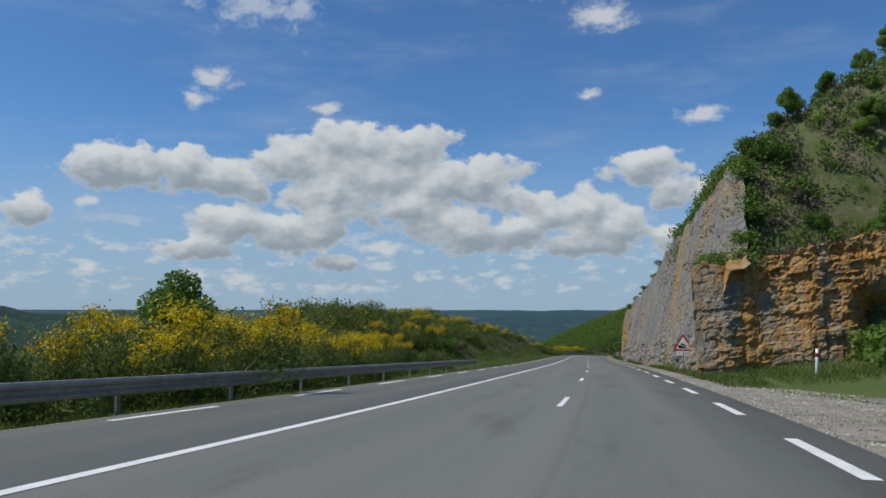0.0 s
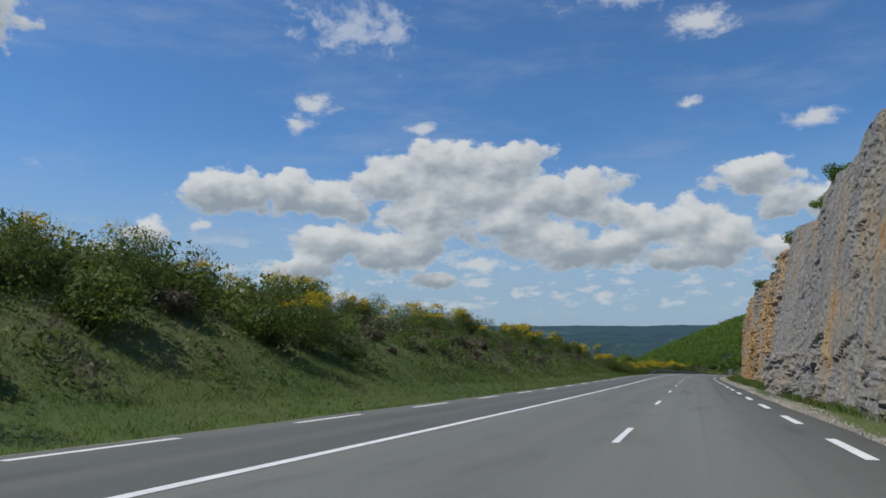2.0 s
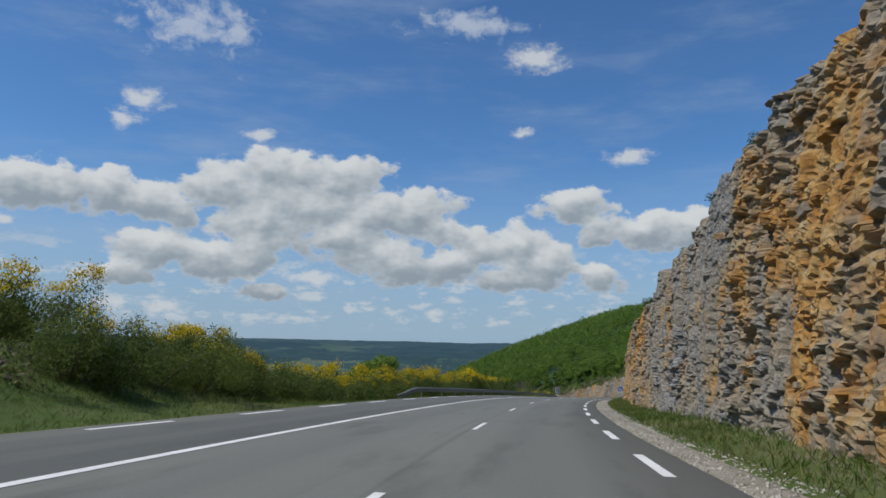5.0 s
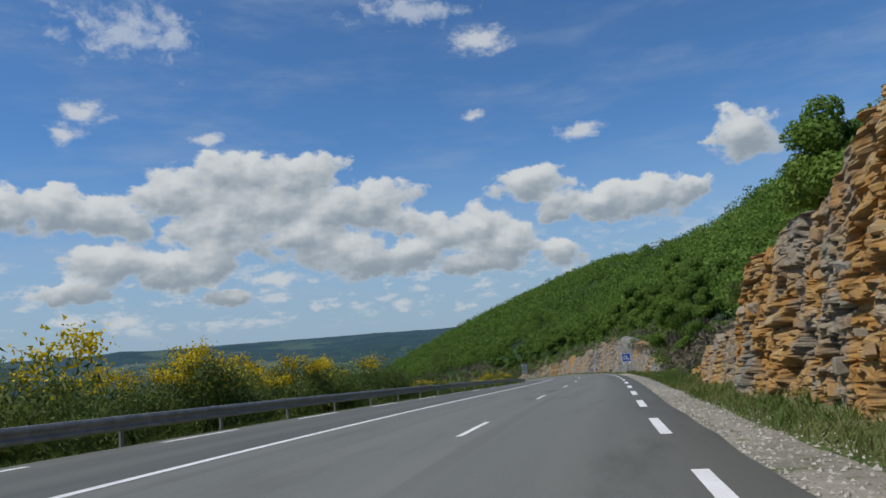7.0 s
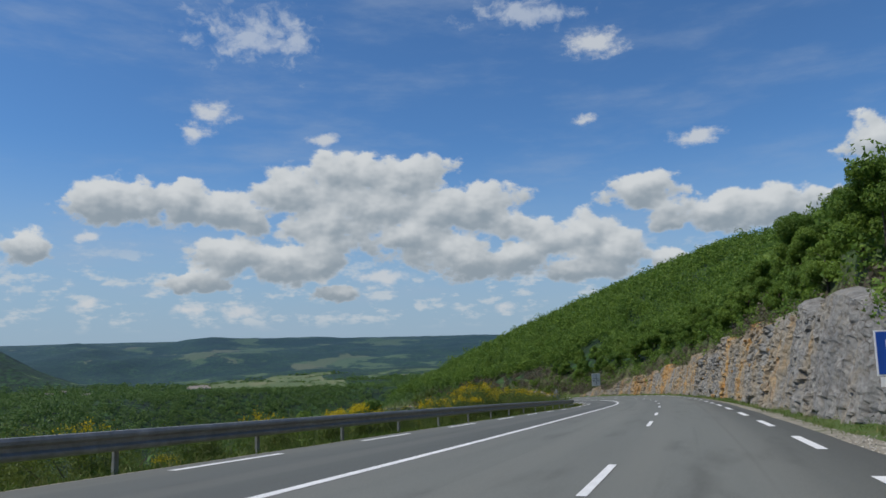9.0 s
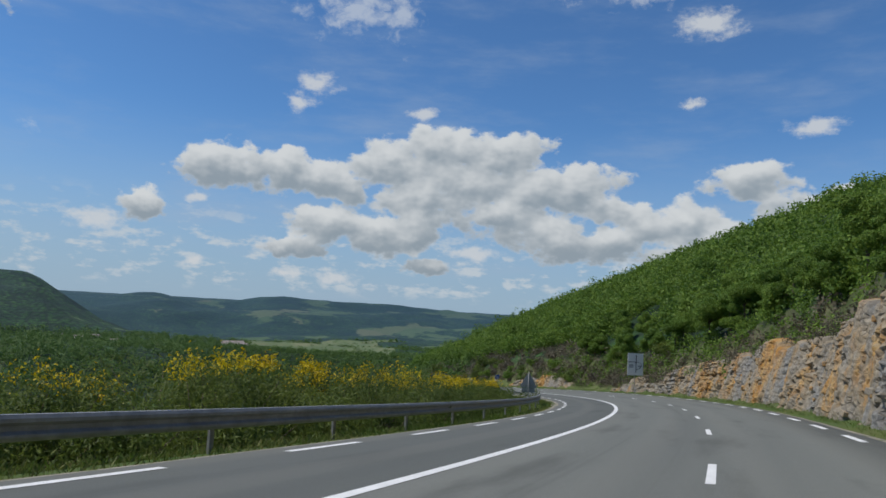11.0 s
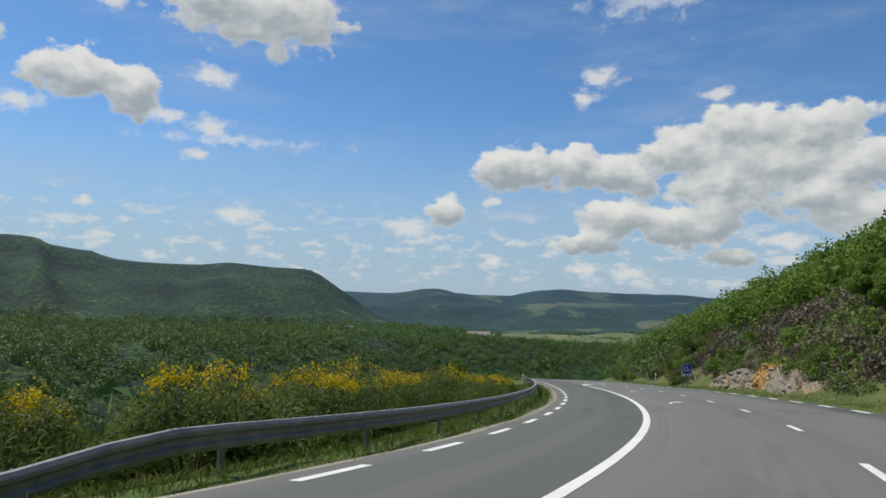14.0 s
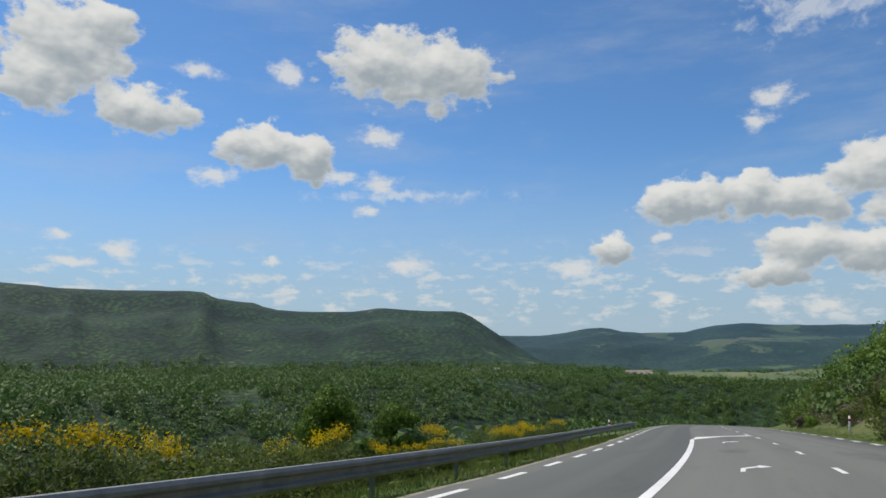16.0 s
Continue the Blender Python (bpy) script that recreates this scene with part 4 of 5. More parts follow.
def broom(seed, height, flowers, label):
    rng = np.random.default_rng(seed)
    top = new("broom_bush")
    tagged(top, label, "bush")
    lobes = [(rng.normal(0, 0.32) * height, rng.normal(0, 0.32) * height, height * rng.uniform(0.35, 0.66), height * rng.uniform(0.2, 0.34), height * rng.uniform(0.2, 0.34), height * rng.uniform(0.22, 0.36)) for _ in range(7)]
    lobes += [(rng.normal(0, 0.36) * height, rng.normal(0, 0.36) * height, height * 0.24, height * 0.32, height * 0.32, height * 0.28) for _ in range(4)]
    bm = bmesh.new()
    for L in lobes[:7]:
        tube(bm, [(L[0] * 0.15, L[1] * 0.15, -0.25), (L[0] * 0.6, L[1] * 0.6, L[2] * 0.5), (L[0], L[1], L[2] + L[5] * 0.5)], [0.03, 0.02, 0.006], 5)
    part("stem", bm, BARK, top)
    n = int(3000 * height)
    c, out = shell(lobes, n, rng, 0.30)
    tagged(part("foliage", leaves("foliage", c, rng.uniform(0.045, 0.10, n), BROOM, rng, 0.24, 0.25, out), None, top), kind="stuff")
    if flowers:
        m = int(2.0 * flowers * height)
        m = int(m * 2.6)
        high = sorted(lobes[:7], key=lambda L: -L[2] - L[5])[: 2 + flowers // 50]
        hubs, _ = shell(high, 160, rng, 0.95)
        hubs = hubs[np.argsort(-(hubs[:, 2] + rng.normal(0, 0.14 * height, 160)))][: 5 + flowers // 7]
        c = hubs[rng.integers(0, len(hubs), m)] + rng.normal(0, 0.055 * height, (m, 3)) * [1, 1, 0.8]
        part("blossom", leaves("blossom", c, rng.uniform(0.026, 0.05, m), FLOWER, rng, 0.7, 0.3), None, top, "yellow flowers")["kind"] = "stuff"
    return top


def scrub(seed, height, mat, label, name="shrub"):
    rng = np.random.default_rng(seed)
    top = new(name)
    tagged(top, label, "bush")
    lobes = [(rng.uniform(-0.5, 0.5) * height, rng.uniform(-0.5, 0.5) * height, height * rng.uniform(0.12, 0.55), height * rng.uniform(0.22, 0.4), height * rng.uniform(0.22, 0.4), height * rng.uniform(0.2, 0.34)) for _ in range(11)]
    bm = bmesh.new()
    for L in lobes[:6]:
        tube(bm, [(L[0] * 0.1, L[1] * 0.1, -0.2), (L[0] * 0.6, L[1] * 0.6, L[2] * 0.6), L[:3]], [0.03, 0.018, 0.005], 5)
    part("stem", bm, BARK, top)
    n = int(1500 * height)
    c, out = shell(lobes, n, rng, 0.35)
    tagged(part("foliage", leaves("foliage", c, rng.uniform(0.05, 0.10, n), mat, rng, 0.6, 0.15, out), None, top), kind="stuff")
    return top


def standing(s, o, sink=0.0):
    p = on_road(s, o)
    return float(p[0]), float(p[1]), float(lie(p[0], p[1])[0]) - sink


class Stock:
    """Models of one kind, built once at their first places and then copied."""

    def __init__(self, makers, group):
        self.makers, self.made, self.group = makers, {}, group

    def put(self, k, x, y, z, turn, size):
        k %= len(self.makers)
        m = pose(x, y, z, 0, 0, turn) @ Matrix.Scale(size, 4)
        if k not in self.made:
            ob = self.makers[k]()
            ob.matrix_basis = m
            ob["group"] = self.group
            self.made[k] = (ob, size)
            return ob
        ob, own = self.made[k]
        return copy_thing(ob, pose(x, y, z, 0, 0, turn) @ Matrix.Scale(size / own, 4))


brooms = Stock([
    lambda: broom(1, 2.5, 130, "broom bush in full yellow flower beside the road"),
    lambda: broom(2, 2.3, 48, "green broom bush with scattered yellow flowers"),
    lambda: broom(3, 2.7, 14, "dark green broom bush with few flowers"),
    lambda: broom(4, 2.4, 85, "dense broom bush with yellow flowering tips"),
    lambda: broom(5, 2.2, 0, "dark green broom bush past flowering"),
], "roadside bushes")
shrubs = Stock([
    lambda: scrub(11, 1.6, OAK, "low green shrub among grass"),
    lambda: scrub(12, 1.2, DRY, "dry brown heath scrub on the bank"),
    lambda: scrub(13, 1.9, BROOM, "dark green rounded shrub"),
], "low shrubs")
oaks = Stock([
    lambda: oak(21, 5.5, 13000, 0.092),
    lambda: oak(22, 6.2, 14000, 0.095),
    lambda: oak(23, 4.6, 11000, 0.088, None, "small bushy green oak on the slope", 0.12),
    lambda: oak(24, 5.2, 12000, 0.090, None, "rounded bright green oak on the slope", 0.10),
], "hillside oaks")

R = np.random.default_rng(77)


def row_of(stock, s_a, s_b, step, offs, kinds, size, jitter=1.0):
    s = s_a
    while s < s_b:
        o = R.uniform(*offs)
        x, y, z = standing(s + R.uniform(-jitter, jitter) * 0.5 * step, o, 0.1)
        stock.put(int(R.choice(kinds)), x, y, z, R.uniform(0, 360), R.uniform(*size))
        s += step * R.uniform(0.75, 1.25)


# behind the upper guard rail
row_of(brooms, -4, 34, 2.0, (-8.2, -6.4), (0, 1, 3, 0), (0.95, 1.2))
row_of(brooms, -6, 40, 3.0, (-12.0, -9.0), (0, 2, 3, 1), (1.1, 1.4))
row_of(brooms, 32, 62, 2.6, (-13, -8.5), (0, 3, 1), (0.75, 1.05))
# on the knoll
row_of(brooms, 50, 84, 2.4, (-13.5, -9.5), (1, 2, 3, 4, 1), (0.75, 1.1))
row_of(brooms, 86, 150, 3.8, (-17.0, -13.0), (1, 2, 3, 4, 1), (0.5, 0.8))
row_of(brooms, 55, 95, 3.6, (-20.5, -14.5), (0, 2, 4, 1), (0.7, 0.95))
row_of(brooms, 95, 160, 3.2, (-21, -15.5), (0, 2, 4, 1, 3), (1.0, 1.35))
row_of(shrubs, 52, 80, 4.2, (-11.0, -7.6), (0, 1, 2, 2), (0.7, 1.2))
row_of(shrubs, 80, 155, 1.5, (-14.5, -8.2), (0, 1, 2, 1, 1), (0.25, 0.65))
row_of(shrubs, 95, 150, 2.6, (-16, -10), (1, 1, 0), (0.4, 0.8))
row_of(brooms, 130, 164, 1.9, (-13.5, -10.8), (1, 3, 2, 4), (0.55, 0.85))
# behind the long guard rail
row_of(brooms, 158, 200, 1.7, (-9.2, -7.2), (1, 3, 2, 4), (0.75, 1.0))
row_of(brooms, 160, 204, 2.4, (-12.5, -9.5), (3, 0, 1), (0.9, 1.2))
row_of(brooms, 186, 238, 2.4, (-9.2, -6.8), (2, 4, 1, 3, 4), (1.0, 1.4))
row_of(brooms, 240, 297, 3.0, (-8.6, -6.2), (1, 2, 4, 0), (0.5, 0.85))
row_of(brooms, 190, 240, 3.2, (-13.5, -9.5), (0, 2, 4, 2), (1.4, 1.9))
row_of(brooms, 246, 300, 4.4, (-13.5, -9.5), (2, 4, 1), (0.7, 1.0))
row_of(brooms, 296, 352, 1.8, (-8.6, -6.9), (2, 4, 1, 4, 2), (0.85, 1.12))
row_of(brooms, 298, 360, 2.4, (-11.5, -8.5), (3, 2, 1, 4), (1.05, 1.4))
row_of(brooms, 352, 400, 2.0, (-9.0, -7.3), (2, 4, 4, 1), (0.75, 1.05))
row_of(brooms, 400, 430, 2.5, (-8.8, -6.4), (2, 4, 1), (0.5, 0.8))
row_of(brooms, 356, 400, 2.8, (-12.5, -9.0), (2, 4, 3, 2), (0.85, 1.2))
row_of(brooms, 400, 440, 3.4, (-13.0, -9.0), (2, 4, 1), (0.65, 1.0))
row_of(shrubs, 300, 430, 3.5, (-7.8, -6.5), (0, 2, 1), (0.5, 0.9))

for s, o, k, size in ((25, -12.0, 0, 1.2), (218.5, -19.0, 1, 1.45), (198, -12.5, 0, 0.85), (290, -16, 3, 0.8), (297, -15, 2, 0.9), (405, -9.5, 3, 0.62), (411, -10.5, 2, 0.7), (217, 12.2, 0, 0.76), (222, 14.5, 3, 0.5)):
    x, y, z = standing(s, o, 0.1)
    oaks.put(k, x, y, z, s * 37 % 360, size)

# scrub and small oaks along the cliff tops
row_of(shrubs, 62, 232, 9.0, (12.5, 15.5), (0, 1, 2), (0.6, 1.2))
for s in np.arange(64, 226, 6.5):
    s = s + R.uniform(-2.5, 2.5)
    o = float(foot(s) + lean(s)) + R.uniform(0.3, 0.9)
    x, y, z = standing(s, o, 0.1)
    shrubs.put(int(R.choice((0, 2, 2, 1))), x, y, max(z, float(np.interp(s, GS, RZ) + crest(s)) - 0.45), R.uniform(0, 360), R.uniform(0.3, 0.65))
row_of(oaks, 40, 60, 3.0, (13, 26), (2, 3), (0.35, 0.55))
row_of(oaks, 38, 52, 2.4, (17, 34), (2, 3, 0), (0.4, 0.65))
row_of(shrubs, 8, 34, 1.6, (14.5, 24), (0, 2, 0), (0.9, 1.7))
row_of(shrubs, 226, 262, 2.2, (10.5, 14), (0, 1, 1), (0.4, 0.8))
row_of(shrubs, 376, 440, 1.6, (9.2, 12), (1, 2, 1, 0), (0.6, 1.1))
row_of(shrubs, 419, 470, 1.8, (8.4, 13), (1, 2, 0), (0.7, 1.3))

# the wooded hillside: trees one by one where the road passes it
for o_a, o_b, step in ((11.0, 13.5, 2.6), (14.0, 18, 2.9)):
    row_of(oaks, 250 + (o_a - 12) * 0.6, 400 + (o_a - 12) * 1.2, step, (o_a, o_b), (0, 1, 2, 3), (0.45, 0.75))
row_of(oaks, 400, 470, 4.0, (13, 24), (2, 3), (0.45, 0.7))
row_of(shrubs, 38, 62, 0.8, (10.6, 24), (0, 1, 1, 0), (0.5, 1.0))
row_of(oaks, 39, 66, 1.8, (13.5, 34), (2, 3, 3), (0.35, 0.55))


def blob_woods(name, places, label, mat, n, leaf):
    """Far tree crowns: uneven leafy lobes joined into one."""
    rng = np.random.default_rng(31)
    P = np.array(places)
    m = len(P)
    lobe = rng.normal(size=(m, 5, 3)) * [0.42, 0.42, 0.32]
    pick = rng.integers(0, 5, (m, n))
    d = rng.normal(size=(m, n, 3))
    d /= np.linalg.norm(d, axis=2)[:, :, None]
    c = lobe[np.arange(m)[:, None], pick] + d * rng.uniform(0.46, 0.64, (m, n, 1))
    c = P[:, None, :3] + c * P[:, None, 3:4] * [1, 1, 1.05]
    sz = (P[:, 3:4] * leaf * rng.uniform(0.7, 1.3, (m, n))).ravel()
    me = leaves(name, c.reshape(-1, 3), sz, mat, rng, 0.75, 0.0, d.reshape(-1, 3))
    tagged(new(name, me), label, "woods", kind="stuff")


def scatter(n, az, d, r, keep):
    a, dd = np.radians(R.uniform(*az, n)), np.sqrt(R.uniform(d[0] ** 2, d[1] ** 2, n))
    x, y = MIDDLE[0] - np.sin(a) * dd, MIDDLE[1] + np.cos(a) * dd
    s, o = to_road(x, y)
    ok = keep(s, o, x, y)
    x, y = x[ok], y[ok]
    return [(a, b, c, q) for a, b, c, q in zip(x, y, lie(x, y) + 1.0, R.uniform(*r, len(x)))]


def in_fields(x, y):
    d, az = np.hypot(x - MIDDLE[0], y - MIDDLE[1]), np.degrees(np.arctan2(MIDDLE[0] - x, y - MIDDLE[1]))
    az = az + (fbm(x * 0.05, y * 0.05, 3) - 0.45) * 16
    return (d > 1090 * FAR + 30 * fbm(x * 0.04 + 9, y * 0.04, 2)) & (az > 26) & (az < 42.5)


def clearing(x, y):
    return fbm(x * 0.03, y * 0.03, 3) > 0.24


ss = np.concatenate([R.uniform(226, 470, 900), R.uniform(370, 470, 300)])
so = foot(ss) + lean(ss) + 0.4 + R.random(1200) * np.interp(ss, (226, 290, 380, 420), (4.0, 2.0, 2.5, 8.0))
sp = on_road(ss, so)
blob_woods("hill_scrub", [(a, b, c, q) for a, b, c, q in zip(sp[:, 0], sp[:, 1], lie(sp[:, 0], sp[:, 1]) + 0.2, R.uniform(0.35, 0.9, len(ss)))], "dry brown scrub along the top of the rock bank", DRY, 90, 0.15)
bs = R.uniform(264, 402, 560)
bp = on_road(bs, foot(bs) + lean(bs) + 1.0 + 4.2 * R.random(560))
blob_woods("hill_scrub", [(a, b, c, q) for a, b, c, q in zip(bp[:, 0], bp[:, 1], lie(bp[:, 0], bp[:, 1]) + 0.35, R.uniform(0.45, 1.0, 560))], "low green oak scrub above the rock bank", OAK, 110, 0.13)
vs = R.uniform(-20, 556, 4200)
vo = -14 - 116 * R.random(4200)
vp = on_road(vs, vo)
ok = clearing(vp[:, 0], vp[:, 1]) & ((vs > 182) | (vo < -34))
vp, q = vp[ok], R.uniform(1.4, 2.8, int(ok.sum()))
blob_woods("valley_woods", [(*p[:2], h + 0.6, r) for p, h, r in zip(vp, lie(vp[:, 0], vp[:, 1]), q)], "young green woods below the road", OAK_FAR, 90, 0.135)
blob_woods("valley_woods", scatter(13000, (12, 165), (90, 420), (1.5, 2.7), lambda s, o, x, y: (o < -95) & clearing(x, y) & (~in_fields(x, y) | (R.random(len(x)) < 0.06))), "dense green woods filling the valley floor", OAK_FAR, 76, 0.145)
blob_woods("valley_woods", scatter(4200, (28, 50), (62, 330), (0.8, 1.5), lambda s, o, x, y: (np.abs(o) > 9.5) & (s > 430) & ~in_fields(x, y)), "green woods beyond the road's last bend", OAK_FAR, 90, 0.13)
slope_s, slope_o = 36.6 + 24 * R.random(1500) ** 1.2, 10.0 + 26 * R.random(1500) ** 1.1
slope = on_road(slope_s, slope_o)
slope_z = lie(slope[:, 0], slope[:, 1])
rows = [(*p[:2], h + 0.15, r) for p, h, r in zip(slope, slope_z, R.uniform(0.25, 0.8, 1500))]
blob_woods("slope_scrub", rows[:620], "green scrub on the steep slope above the cutting", OAK, 110, 0.15)
blob_woods("slope_scrub", rows[620:], "dry heath on the steep slope above the cutting", DRY, 90, 0.13)
ks = R.uniform(48, 178, 2600)
ko = -7.0 - 13 * R.random(2600) ** 0.8
kp = on_road(ks, ko)
kr = R.uniform(0.30, 0.85, 2600) * (0.7 + 0.6 * fbm(kp[:, 0] * 0.3, kp[:, 1] * 0.3, 2))
keep = fbm(kp[:, 0] * 0.25 + 3, kp[:, 1] * 0.25, 3) > 0.42 - 0.02 * (-ko - 7)
kp, kr = kp[keep], kr[keep]
rows = [(*p[:2], h + 0.05, r) for p, h, r in zip(kp, lie(kp[:, 0], kp[:, 1]), kr)]
third = len(rows) // 3
blob_woods("knoll_heath", rows[:third], "brown violet heath on the grassy knoll", DRY, 100, 0.10)
blob_woods("knoll_scrub", rows[third:2 * third], "low dark green scrub on the grassy knoll", BROOM, 100, 0.11)
blob_woods("knoll_tussocks", rows[2 * third:], "coarse green tussocks on the grassy knoll", GRASS, 90, 0.10)
es = R.uniform(35.6, 62, 150)
ep = on_road(es, foot(es) + lean(es) + R.uniform(0.1, 1.3, 150))
rows = [(*p[:2], max(h, float(np.interp(s, GS, RZ) + crest(s) - 0.5)) + 0.1, r) for p, h, s, r in zip(ep, lie(ep[:, 0], ep[:, 1]), es, R.uniform(0.3, 0.65, 150))]
blob_woods("edge_scrub", rows, "green scrub hanging over the edge of the cutting", OAK, 120, 0.14)
es = R.uniform(253, 412, 620)
ep = on_road(es, foot(es) + lean(es) + R.uniform(-0.1, 2.3, 620))
rows = [(*p[:2], max(h, float(np.interp(s, GS, RZ) + crest(s) - 0.55)) + 0.05, r) for p, h, s, r in zip(ep, lie(ep[:, 0], ep[:, 1]), es, R.uniform(0.25, 0.62, 620))]
blob_woods("edge_scrub", rows[:400], "dry brown scrub hanging over the low rock bank", DRY, 110, 0.11)
blob_woods("edge_scrub", rows[400:], "green scrub hanging over the low rock bank", OAK, 120, 0.12)
fo = R.uniform(8.8, 21, 150)
fp = on_road(35.6 + 0.15 * (fo - 8) + R.uniform(0, 2.2, 150), fo)
rows = [(*p[:2], max(h, float(np.interp(36.5, GS, RZ)) + 5.5 + 0.1 * (o - 9)) + 0.1, r) for p, h, o, r in zip(fp, lie(fp[:, 0], fp[:, 1]), fo, R.uniform(0.25, 0.55, 150))]
blob_woods("edge_scrub", rows[:90], "green scrub along the top of the yellow rock face", OAK, 110, 0.14)
blob_woods("edge_scrub", rows[90:], "dry scrub along the top of the yellow rock face", DRY, 110, 0.12)
ts = R.uniform(36, 84, 330)
tp = on_road(ts, -12 - 14 * R.random(330))
rows = [(*p[:2], h + 0.5, r) for p, h, r in zip(tp, lie(tp[:, 0], tp[:, 1]), R.uniform(0.8, 1.5, 330))]
blob_woods("thicket", rows, "tall green broom thicket on the back of the knoll", BROOM, 190, 0.09)
rows = [(x, y, z + 0.45 * r, r * 0.8) for x, y, z, r in rows[::3]]
blob_woods("thicket", rows, "yellow flowering tips of the broom thicket", FLOWER, 60, 0.05)
hs = R.uniform(225, 545, 5600)
ho = 15.0 + 95 * R.random(5600) ** 1.2
hp = on_road(hs, ho)
hz = lie(hp[:, 0], hp[:, 1]) + 1.3
rows = [(a, b, c, q) for a, b, c, q in zip(hp[:, 0], hp[:, 1], hz, R.uniform(1.2, 2.2, len(hs)))]
blob_woods("hill_woods", [r for r, o in zip(rows, ho) if o < 34], "oak woods on the slope close above the road", OAK, 400, 0.082)
blob_woods("hill_woods", [r for r, o in zip(rows, ho) if o >= 34], "oak woods covering the hill above the road", OAK, 140, 0.125)


# ---------------------------------------------------------------- grass
def grass(name, n, s_rng, o_of, size, label, seed):
    rng = np.random.default_rng(seed)
    s = rng.uniform(*s_rng, n)
    lo_o, hi_o = o_of(s)
    o = lo_o + (hi_o - lo_o) * rng.random(n)
    p = on_road(s, o)
    z = lie(p[:, 0], p[:, 1])
    c = np.repeat(np.stack([p[:, 0], p[:, 1], z], -1), 3, 0) + rng.normal(0, 0.06, (3 * n, 3)) * [1, 1, 0]
    h = np.repeat(rng.uniform(*size, n), 3) * rng.uniform(0.6, 1.2, 3 * n)
    c[:, 2] += h * 0.8
    me = leaves(name, c, h, GRASS, rng, 0.09, 0.5)
    tagged(new(name, me), label, "grass", kind="stuff")


grass("grass", 30000, (45, 180), lambda s: (np.full_like(s, -15.0), np.full_like(s, -6.0)), (0.06, 0.16), "long meadow grass on the knoll", 7)
grass("grass", 36000, (-5, 185), lambda s: (np.full_like(s, -8.0), np.interp(s, LANE_S, LEFT) - 0.65), (0.035, 0.10), "uneven green verge grass below the knoll", 1)
grass("grass", 32000, (185, 430), lambda s: (np.full_like(s, -6.6), np.interp(s, LANE_S, LEFT) - 0.6), (0.045, 0.13), "grass under the guard rail", 2)
grass("grass", 25500, (-5, 270), lambda s: (np.maximum(np.interp(s, LANE_S, RIGHT) + 1.5, np.where(s < 24, 13.0, 0)), np.where(s < 24, 14.0, foot(s) + 0.6)), (0.05, 0.17), "grass strip at the foot of the rock", 3)
grass("grass", 10200, (5, 34), lambda s: (np.where(s < 24, 12.8, 10.0), np.full_like(s, 20.0)), (0.06, 0.18), "rough grass below the cutting", 4)
grass("grass", 8500, (225, 262), lambda s: (np.full_like(s, 8.0), np.full_like(s, 13.0)), (0.05, 0.14), "grass bank beside the bend", 5)
grass("grass", 8500, (270, 450), lambda s: (np.interp(s, LANE_S, RIGHT) + 0.9, foot(s) + 0.5), (0.035, 0.09), "thin grass along the lower bank", 6)


# ---------------------------------------------------------------- guard rails
RAIL = ((-0.085, 0.305), (-0.05, 0.322), (0.02, 0.318), (0.055, 0.270), (0.055, 0.225), (0.0, 0.185), (0.0, 0.125), (0.055, 0.085), (0.055, 0.055), (0.035, 0.015), (0.0, 0.0))


def guard_rail(s_a, s_b, o, top, label, dip_start=False, dip_end=False, away=1.25):
    thing = new("guard_rail")
    tagged(thing, label, "guard rail", group="roadside guard rails")
    thing.matrix_basis = pose(*on_road(s_a, o, -0.14))
    inv = thing.matrix_basis.inverted()

    def dip(s):
        d = 0.0 * s
        if dip_start:
            d = d + 0.5 * (1 - smooth(s, s_a, s_a + 4.5))
        if dip_end:
            d = d + 0.5 * smooth(s, s_b - 4.5, s_b)
        return d

    def flare(s):
        return -away * (1 - smooth(s, s_a, s_a + 12)) * dip_start - 0.25 * smooth(s, s_b - 6, s_b) * dip_end

    a = s_a
    while a < s_b - 0.01:
        b = min(a + 4.0, s_b)
        s = np.linspace(a, b + 0.12, 5)
        prof = [(x, z) for x, z in RAIL] + [(x - 0.006, z) for x, z in RAIL[::-1]]
        ss = np.repeat(s, len(prof))
        oo = o + flare(ss) + np.tile([x for x, _ in prof], len(s))
        v = on_road(ss, oo)
        v[:, 2] += top - 0.31 + np.tile([z for _, z in prof], len(s)) - dip(ss)
        v[:, 2] += (0.004 if int(a * 10) % 2 else 0.0)
        v = (np.c_[v, np.ones(len(v))] @ np.array(inv).T)[:, :3]
        n, m = len(s), len(prof)
        faces = [(i * m + k, i * m + (k + 1) % m, (i + 1) * m + (k + 1) % m, (i + 1) * m + k) for i in range(n - 1) for k in range(m)]
        faces += [tuple(range(m))[::-1], tuple(range((n - 1) * m, n * m))]
        me = bpy.data.meshes.new("rail_beam")
        me.from_pydata(v.tolist(), [], faces)
        part("rail_beam", me, ZINC, thing)
        a = b
    bm = bmesh.new()
    box(bm, (0.06, 0.10, 1.0), (0, 0, -0.5), 0.006)
    box(bm, (0.05, 0.12, 0.16), (0.055, 0, -0.16), 0.004)
    me = bpy.data.meshes.new("post")
    bm.to_mesh(me)
    bm.free()
    me.materials.append(ZINC)
    a = s_a + 1.0
    while a < s_b:
        ob = new("post", me)
        ob.parent = thing
        p = on_road(a, o - 0.09 + float(flare(np.array(a))), top - 0.02 - float(dip(np.array(a))))
        ob.matrix_basis = inv @ pose(*p, 0, 0, heading(a))
        a += 4.0
    return thing


